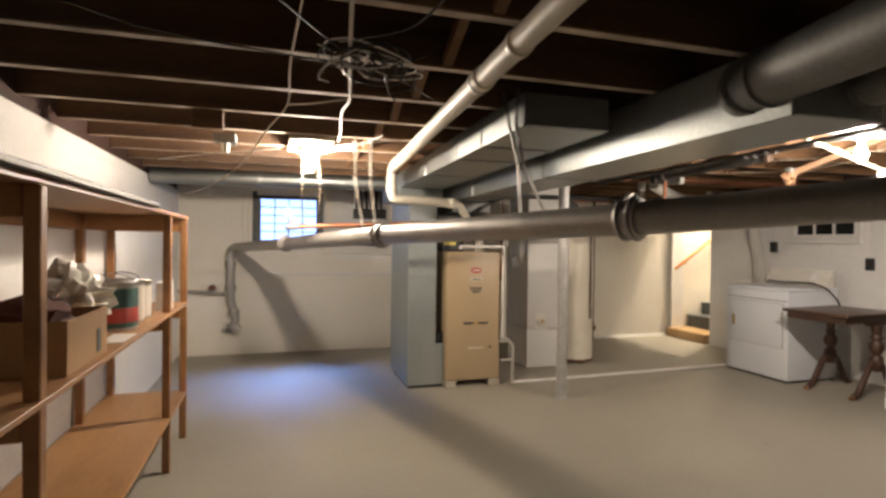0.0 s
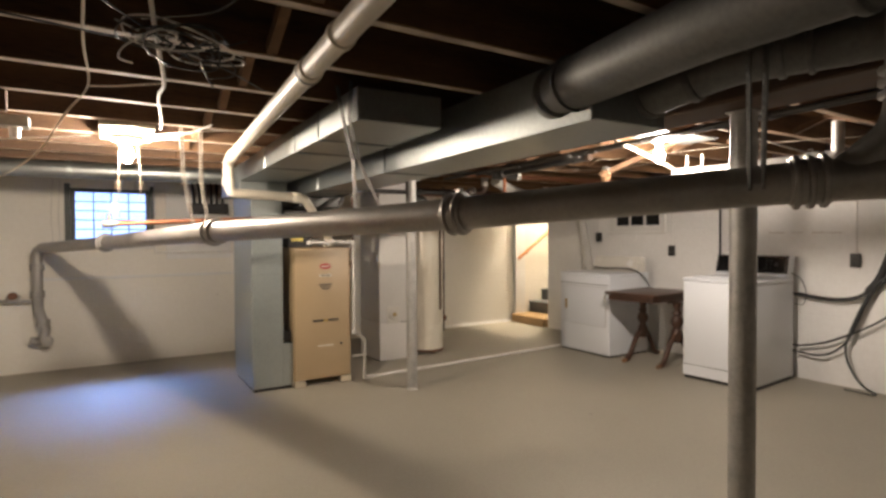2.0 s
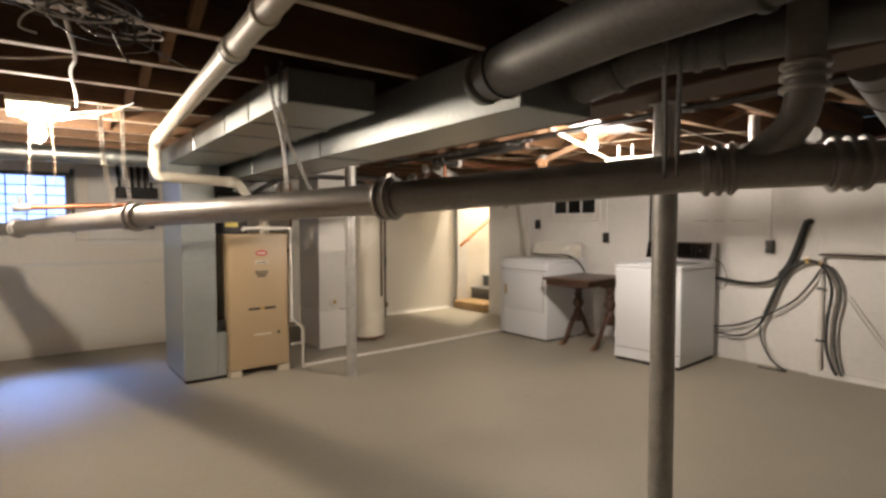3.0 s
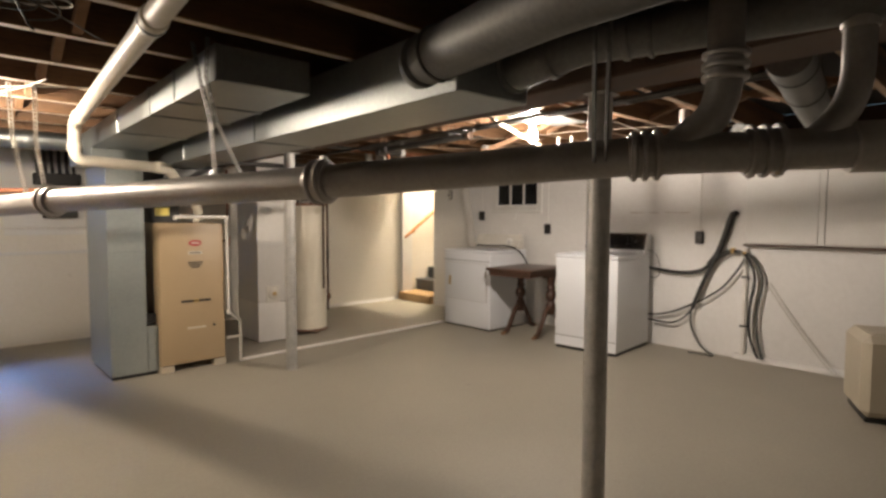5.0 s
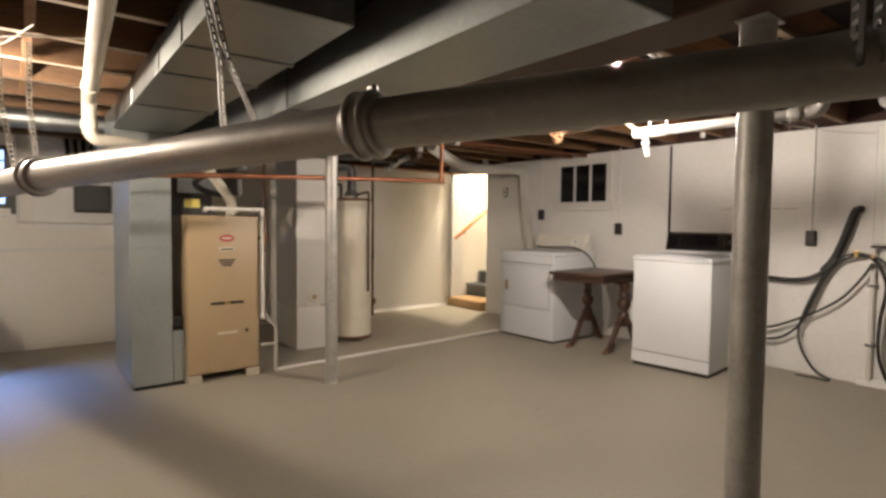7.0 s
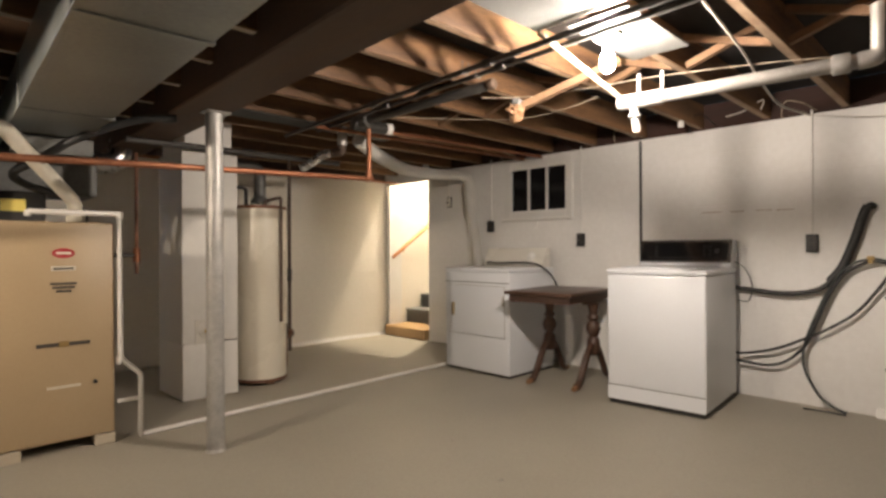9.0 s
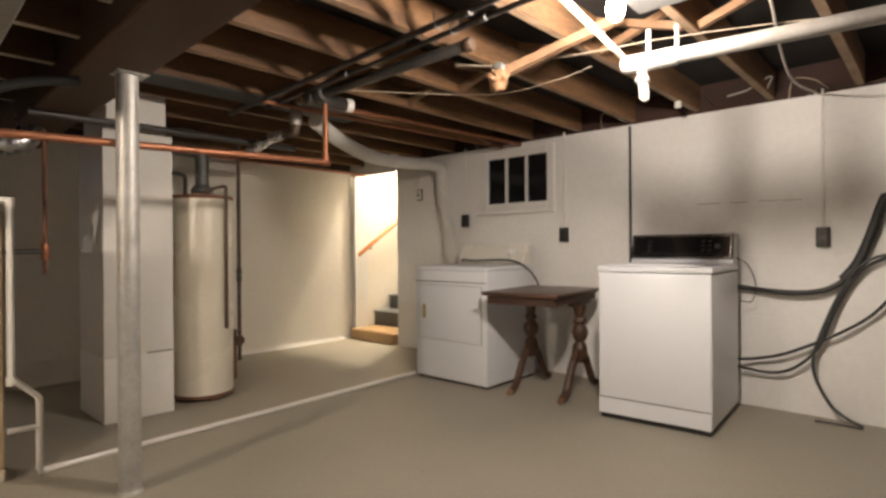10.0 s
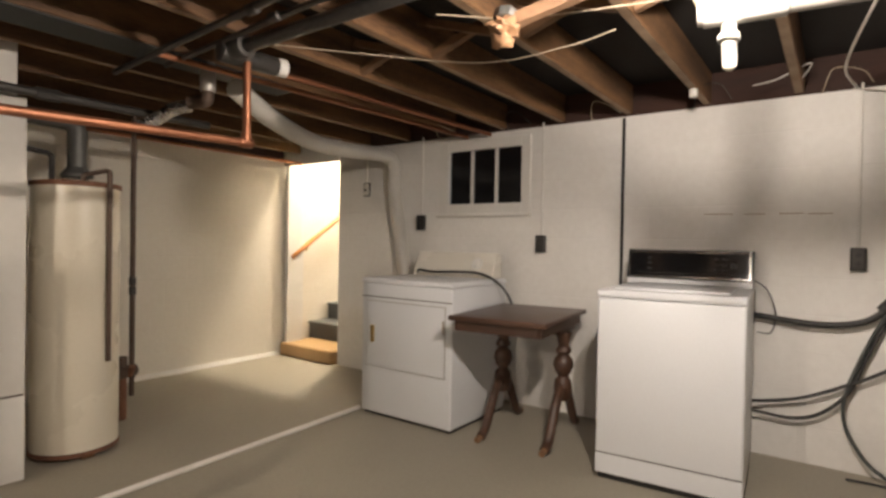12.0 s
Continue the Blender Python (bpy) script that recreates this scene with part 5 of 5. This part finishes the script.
wc = thing("wall_cupboard", (XR - 0.03, 1.5, 1.06), "shallow white painted wall cupboard hung beside the hoses", "cupboard")
part("carcass", box(XR - 0.06, 0.2, 1.062, XR - 0.002, 2.53, 1.955, 0.004), M_TRIM, wc)
for a, b in ((0.22, 0.78), (0.79, 1.35), (1.36, 1.92), (1.975, 2.525)):
    part("door", box(XR - 0.070, a, 1.075, XR - 0.0615, b, 1.95, 0.004), M_TRIM, wc)
part("stile", box(XR - 0.076, 1.925, 1.07, XR - 0.0615, 1.968, 1.955, 0.003), M_TRIM, wc)
part("bottom_edge", box(XR - 0.085, 0.19, 1.045, XR - 0.002, 2.535, 1.061, 0.002), M_WALNUT, wc, "dark bottom board")
structure(part("base_ledge", prism([(XR - 0.05, 0.0), (XR - 0.001, 0.0), (XR - 0.001, 0.055), (XR - 0.03, 0.05)], 1, YF + 0.01, 2.60, 0.004), M_TRIM), "white painted ledge at the wall foot", "ledge")
structure(part("base_fillet", prism([(YB - 0.03, 0.0), (YB - 0.001, 0.0), (YB - 0.001, 0.04)], 0, 3.8, XR - 0.02, 0.003), M_TRIM), "rough white mortar fillet at the wall foot", "fillet")
structure(part("wall_ledge", box(-0.30, YB - 0.012, 0.905, 1.70, YB - 0.001, 0.935, 0.004), M_TRIM), "white ledge line along the back wall", "ledge")

# ---- hoses by the washer ----
def hose(label, pts, r, mat):
    tagged(part("washer_hose", tube(pts, r, 12, 9), mat), label, "hose", "washer hoses")


W = XR - 0.04
hose("thick black drain hose looped from the washer", [(5.68, 3.44, 0.80), (W - 0.02, 3.38, 0.785), (W - 0.03, 3.14, 0.762), (W - 0.03, 2.97, 0.775), (W - 0.02, 2.86, 0.825), (W, 2.77, 0.94), (W, 2.71, 1.10), (W, 2.655, 1.30), (W, 2.625, 1.345), (W + 0.015, 2.60, 1.33)], 0.0165, M_RUBBER)
hose("thick black foam sleeve round the rising hose", [(W - 0.005, 2.84, 0.85), (W, 2.77, 0.95), (W, 2.71, 1.11), (W, 2.66, 1.28), (W, 2.635, 1.34)], 0.028, M_RUBBER)
hose("black water hose running up to the wall tap", [(5.68, 3.44, 0.325), (W - 0.03, 3.34, 0.318), (W - 0.03, 3.18, 0.36), (W - 0.03, 3.05, 0.42), (W - 0.03, 2.86, 0.53), (W - 0.02, 2.70, 0.655), (W - 0.02, 2.58, 0.82), (W - 0.03, 2.52, 0.93)], 0.0095, M_RUBBER)
hose("black water hose sagging between washer and tap", [(5.68, 3.44, 0.285), (W - 0.03, 3.36, 0.255), (W - 0.03, 3.20, 0.25), (W - 0.03, 3.08, 0.30), (W - 0.03, 2.97, 0.42), (W - 0.025, 2.90, 0.60), (W - 0.02, 2.83, 0.78), (W - 0.02, 2.74, 0.92), (W - 0.03, 2.62, 0.99)], 0.0095, M_RUBBER)
hose("grey-green hose drooping to the floor", [(W - 0.03, 2.52, 0.985), (W - 0.02, 2.62, 1.0), (W - 0.02, 2.72, 0.965), (W - 0.02, 2.81, 0.86), (W - 0.02, 2.91, 0.63), (W - 0.03, 2.98, 0.40), (W - 0.03, 2.975, 0.25), (W - 0.05, 2.90, 0.11), (W - 0.07, 2.82, 0.045), (W - 0.09, 2.74, 0.018)], 0.0095, M_GREYHOSE)
hose("black hose arching from the tap to the wall foot", [(W - 0.02, 2.62, 0.99), (W - 0.02, 2.54, 0.975), (W - 0.02, 2.47, 0.88), (W - 0.02, 2.435, 0.74), (W - 0.02, 2.465, 0.50), (W - 0.02, 2.465, 0.26), (W - 0.02, 2.42, 0.10), (W - 0.03, 2.385, 0.045)], 0.012, M_RUBBER)
hose("grey-green hose arching from the tap to the wall foot", [(W - 0.02, 2.56, 0.985), (W - 0.01, 2.47, 0.95), (W - 0.01, 2.395, 0.83), (W - 0.01, 2.375, 0.70), (W - 0.01, 2.41, 0.46), (W - 0.01, 2.405, 0.24), (W - 0.02, 2.365, 0.08), (W - 0.03, 2.345, 0.045)], 0.011, M_GREYHOSE)
tagged(part("hose_end", tube([(W - 0.10, 2.97, 0.008), (W - 0.09, 2.85, 0.008), (W - 0.10, 2.74, 0.008)], 0.006, 8, 4), M_RUBBER), "flattened hose end lying on the floor", "hose")
hk = thing("wall_faucet", (XR - 0.03, 2.56, 0.95), "brass washer tap on the wall among the hoses", "tap")
part("body", rod((XR - 0.001, 2.62, 0.985), (XR - 0.09, 2.62, 0.985), 0.012, 10), M_BRASS, hk)
part("handle", rod((XR - 0.07, 2.60, 1.008), (XR - 0.07, 2.64, 1.008), 0.014, 10, bevel=0.003), M_BRASS, hk)
part("second_body", rod((XR - 0.001, 2.52, 0.98), (XR - 0.09, 2.52, 0.98), 0.012, 10), M_BRASS, hk)
cable("thin black cord looped behind the washer", [(5.66, 3.40, 0.99), (5.72, 3.33, 0.93), (5.74, 3.29, 0.80), (5.73, 3.31, 0.70), (5.70, 3.37, 0.70)], 0.0035, M_CABLE_B, "appliance cords")
cable("grey dryer cord draped over the dryer top", [(5.50, 5.57, 0.925), (5.44, 5.50, 0.955), (5.42, 5.38, 0.945), (5.42, 5.15, 0.955), (5.43, 4.98, 0.95), (5.45, 4.86, 0.90), (5.46, 4.78, 0.82), (5.47, 4.75, 0.756)], 0.009, M_CABLE_B, "appliance cords")
tagged(part("cord_plug", rod((5.53, 5.60, 0.922), (5.50, 5.555, 0.93), 0.022, 12, bevel=0.006), M_GREYHOSE), "grey dryer plug lying on the dryer", "plug")

# ---- dehumidifier ----
dh = thing("dehumidifier", (4.95, 1.40, 0), "beige plastic dehumidifier with chamfered edges on the floor", "dehumidifier")


def turned(bm):
    bmesh.ops.transform(bm, matrix=pose(4.95, 1.40, 0, 0, 0, 22), verts=bm.verts)
    return bm


part("housing", turned(box(-0.24, -0.17, 0.03, 0.24, 0.17, 0.555, 0.045, 1)), M_BEIGE, dh, smooth=False)
part("top_vent", turned(box(-0.15, -0.10, 0.5555, 0.15, 0.10, 0.561, 0.003)), M_BEIGE, dh)
part("base", turned(box(-0.21, -0.14, 0.0, 0.21, 0.14, 0.031, 0.004)), M_DARK, dh)
for dy in (0.0, 0.035):
    cable("thin grey wire trailing down the wall to the floor", [(XR - 0.006, 2.36 - dy, 0.72), (XR - 0.02, 2.20 - dy, 0.48), (XR - 0.04, 2.02 - dy, 0.24), (XR - 0.065, 1.86 - dy, 0.05), (XR - 0.075, 1.80 - dy, 0.004)], 0.0035, M_CABLE_W)

# ---- back wall fittings ----
eb = thing("fuse_panel", (1.31, YB - 0.05, 1.26), "dark grey electric panel on the back wall", "panel")
part("case", box(1.24, YB - 0.085, 1.27, 1.53, YB - 0.001, 1.525, 0.006), M_BLACKPIPE, eb)
part("door", box(1.26, YB - 0.094, 1.29, 1.51, YB - 0.086, 1.505, 0.004), M_GREYHOSE, eb)
part("backboard", box(0.93, YB - 0.012, 1.10, 1.60, YB - 0.0005, 1.92, 0.002), M_TRIM, eb, "white painted backboard")
mt = thing("meter_box", (1.28, YB - 0.1, 1.58), "row of dark cables and boxes above the panel", "meter")
part("case", box(1.17, YB - 0.11, 1.60, 1.56, YB - 0.013, 1.72, 0.01), M_DARK, mt)
for k in range(6):
    part("cable", tube([(1.21 + k * 0.06, YB - 0.06, 1.72), (1.20 + k * 0.06, YB - 0.09, 1.80), (1.19 + k * 0.065, YB - 0.05, 1.94)], 0.016, 8, 4), M_CABLE_B, mt)
vp = thing("water_valve", (-0.41, YB - 0.07, 0.68), "old iron water valve on a short pipe at the wall", "valve")
part("pipe", rod((-0.765, YB - 0.07, 0.745), (-0.265, YB - 0.07, 0.715), 0.017, 12), M_IRON, vp)
part("body", rod((-0.46, YB - 0.07, 0.74), (-0.35, YB - 0.07, 0.74), 0.042, 10, bevel=0.008), M_IRON, vp)
part("wheel", rod((-0.405, YB - 0.12, 0.775), (-0.405, YB - 0.135, 0.785), 0.04, 14, bevel=0.004), M_RUST, vp)
wp = thing("wall_pipe", (1.2, YB - 0.04, 1.16), "thin white pipe along the back wall", "pipe")
part("run", tube(bent([(0.82, YB - 0.03, 1.20), (0.82, YB - 0.04, 1.175), (1.70, YB - 0.04, 1.16)], 0.02), 0.011, 10, 1), M_WHITE_PIPE, wp)
part("upright", rod((0.82, YB - 0.03, 1.17), (0.82, YB - 0.03, 1.92), 0.009, 10), M_WHITE_PIPE, wp)
for k, x in enumerate((-0.02, -0.08)):
    cable("thin white wire down the back wall", [(x, YB - 0.01, 1.93), (x - 0.02, YB - 0.012, 1.6), (x - 0.01, YB - 0.012, 1.3)], 0.003, M_CABLE_W)

# ---- things on the shelves ----
def paint_can(x, y, z, r, h, band, label, handle=True):
    c = thing("paint_can", (x, y, z), label, "paint can", "paint cans")
    part("can", lathe(x, y, [(r - 0.003, z), (r, z + 0.004), (r, z + h - 0.012), (r + 0.003, z + h - 0.008), (r + 0.003, z + h)], 32), M_TIN, c)
    part("label", lathe(x, y, [(r + 0.0008, z + 0.012), (r + 0.0012, z + 0.014), (r + 0.0012, z + h - 0.03), (r + 0.0008, z + h - 0.028)], 32), band, c)
    part("lid", lathe(x, y, [(r - 0.006, z + h + 0.0005), (r - 0.008, z + h + 0.004), (r - 0.02, z + h + 0.002)], 32), M_TIN, c)
    if handle:
        part("handle", tube([(x + r, y, z + h - 0.03), (x + r * 0.7, y - 0.02, z + h + 0.02), (x, y - 0.03, z + h + 0.04), (x - r * 0.7, y - 0.02, z + h + 0.02), (x - r, y, z + h - 0.03)], 0.002, 6, 5), M_TIN, c, "wire handle")
    return c


SZ = 0.9045
pc = paint_can(-0.435, 3.70, SZ, 0.098, 0.215, M_CAN_GREEN, "teal paint can with a red label, drips down its side")
part("red_patch", lathe(-0.435, 3.70, [(0.0995, SZ + 0.035), (0.0998, SZ + 0.036), (0.0998, SZ + 0.10), (0.0995, SZ + 0.101)], 32), M_CAN_RED, pc, "red label band")
paint_can(-0.45, 3.93, SZ, 0.092, 0.21, M_CAN_PALE, "pale grey paint can on the shelf")
paint_can(-0.44, 4.10, SZ, 0.080, 0.195, M_CAN_PALE, "pale pinkish paint can on the shelf", False)
cb = thing("cardboard_box", (-0.46, 2.95, SZ), "open brown cardboard box holding dark red cloth", "box")
bm = bmesh.new()
x0, x1, y0, y1, z0, z1 = -0.63, -0.315, 2.74, 3.14, SZ, SZ + 0.165
for q in ((x0, y0, x1, y0 + 0.005), (x0, y1 - 0.005, x1, y1), (x0, y0 + 0.005, x0 + 0.005, y1 - 0.005), (x1 - 0.005, y0 + 0.005, x1, y1 - 0.005)):
    box(q[0], q[1], z0, q[2], q[3], z1, 0.001, bm=bm)
box(x0 + 0.005, y0 + 0.005, z0, x1 - 0.005, y1 - 0.005, z0 + 0.005, 0, bm=bm)
part("carton", bm, M_CARD, cb)
part("flap", prism([(x0 - 0.09, z1 - 0.06), (x0 - 0.085, z1 - 0.06), (x0 + 0.003, z1), (x0, z1 + 0.003)], 1, y0 + 0.01, y1 - 0.01), M_CARD, cb)
part("paper_tag", box(x1 + 0.0006, y1 - 0.12, z0 + 0.02, x1 + 0.002, y1 - 0.08, z0 + 0.10, 0), M_GREYHOSE, cb, "grey tape strip")
tagged(part("folded_cloth", blob((-0.48, 2.94, SZ + 0.13), (0.12, 0.14, 0.09), 5, 0.35), M_REDCARD), "dark red cloth heaped in the cardboard box", "cloth")
tagged(part("plastic_bag", blob((-0.50, 3.32, SZ + 0.19), (0.12, 0.17, 0.12), 9, 0.55, 4), M_BAG), "crumpled milky plastic bag on the shelf", "plastic bag")
tagged(part("white_box", box(-0.39, 4.38, SZ, -0.315, 4.49, SZ + 0.16, 0.003), M_TRIM), "small white carton at the shelf end", "box")
tagged(part("paper_sheet", box(-0.39, 3.30, SZ + 0.0005, -0.30, 3.52, SZ + 0.003, 0.0005), M_TRIM), "scrap of white paper on the shelf edge", "paper")
tagged(part("metal_sheet", box(-0.75, 1.1, 1.4705, -0.26, 3.80, 1.489, 0.003), M_GALV_DULL), "long grey metal sheet lying on the shelf top", "sheet")
tagged(part("pipe_offcut", tube([(-0.57, 2.7, 1.509), (-0.45, 3.15, 1.509)], 0.019, 14, 1), M_RUST), "short rusty pipe lying on the shelf top", "pipe")
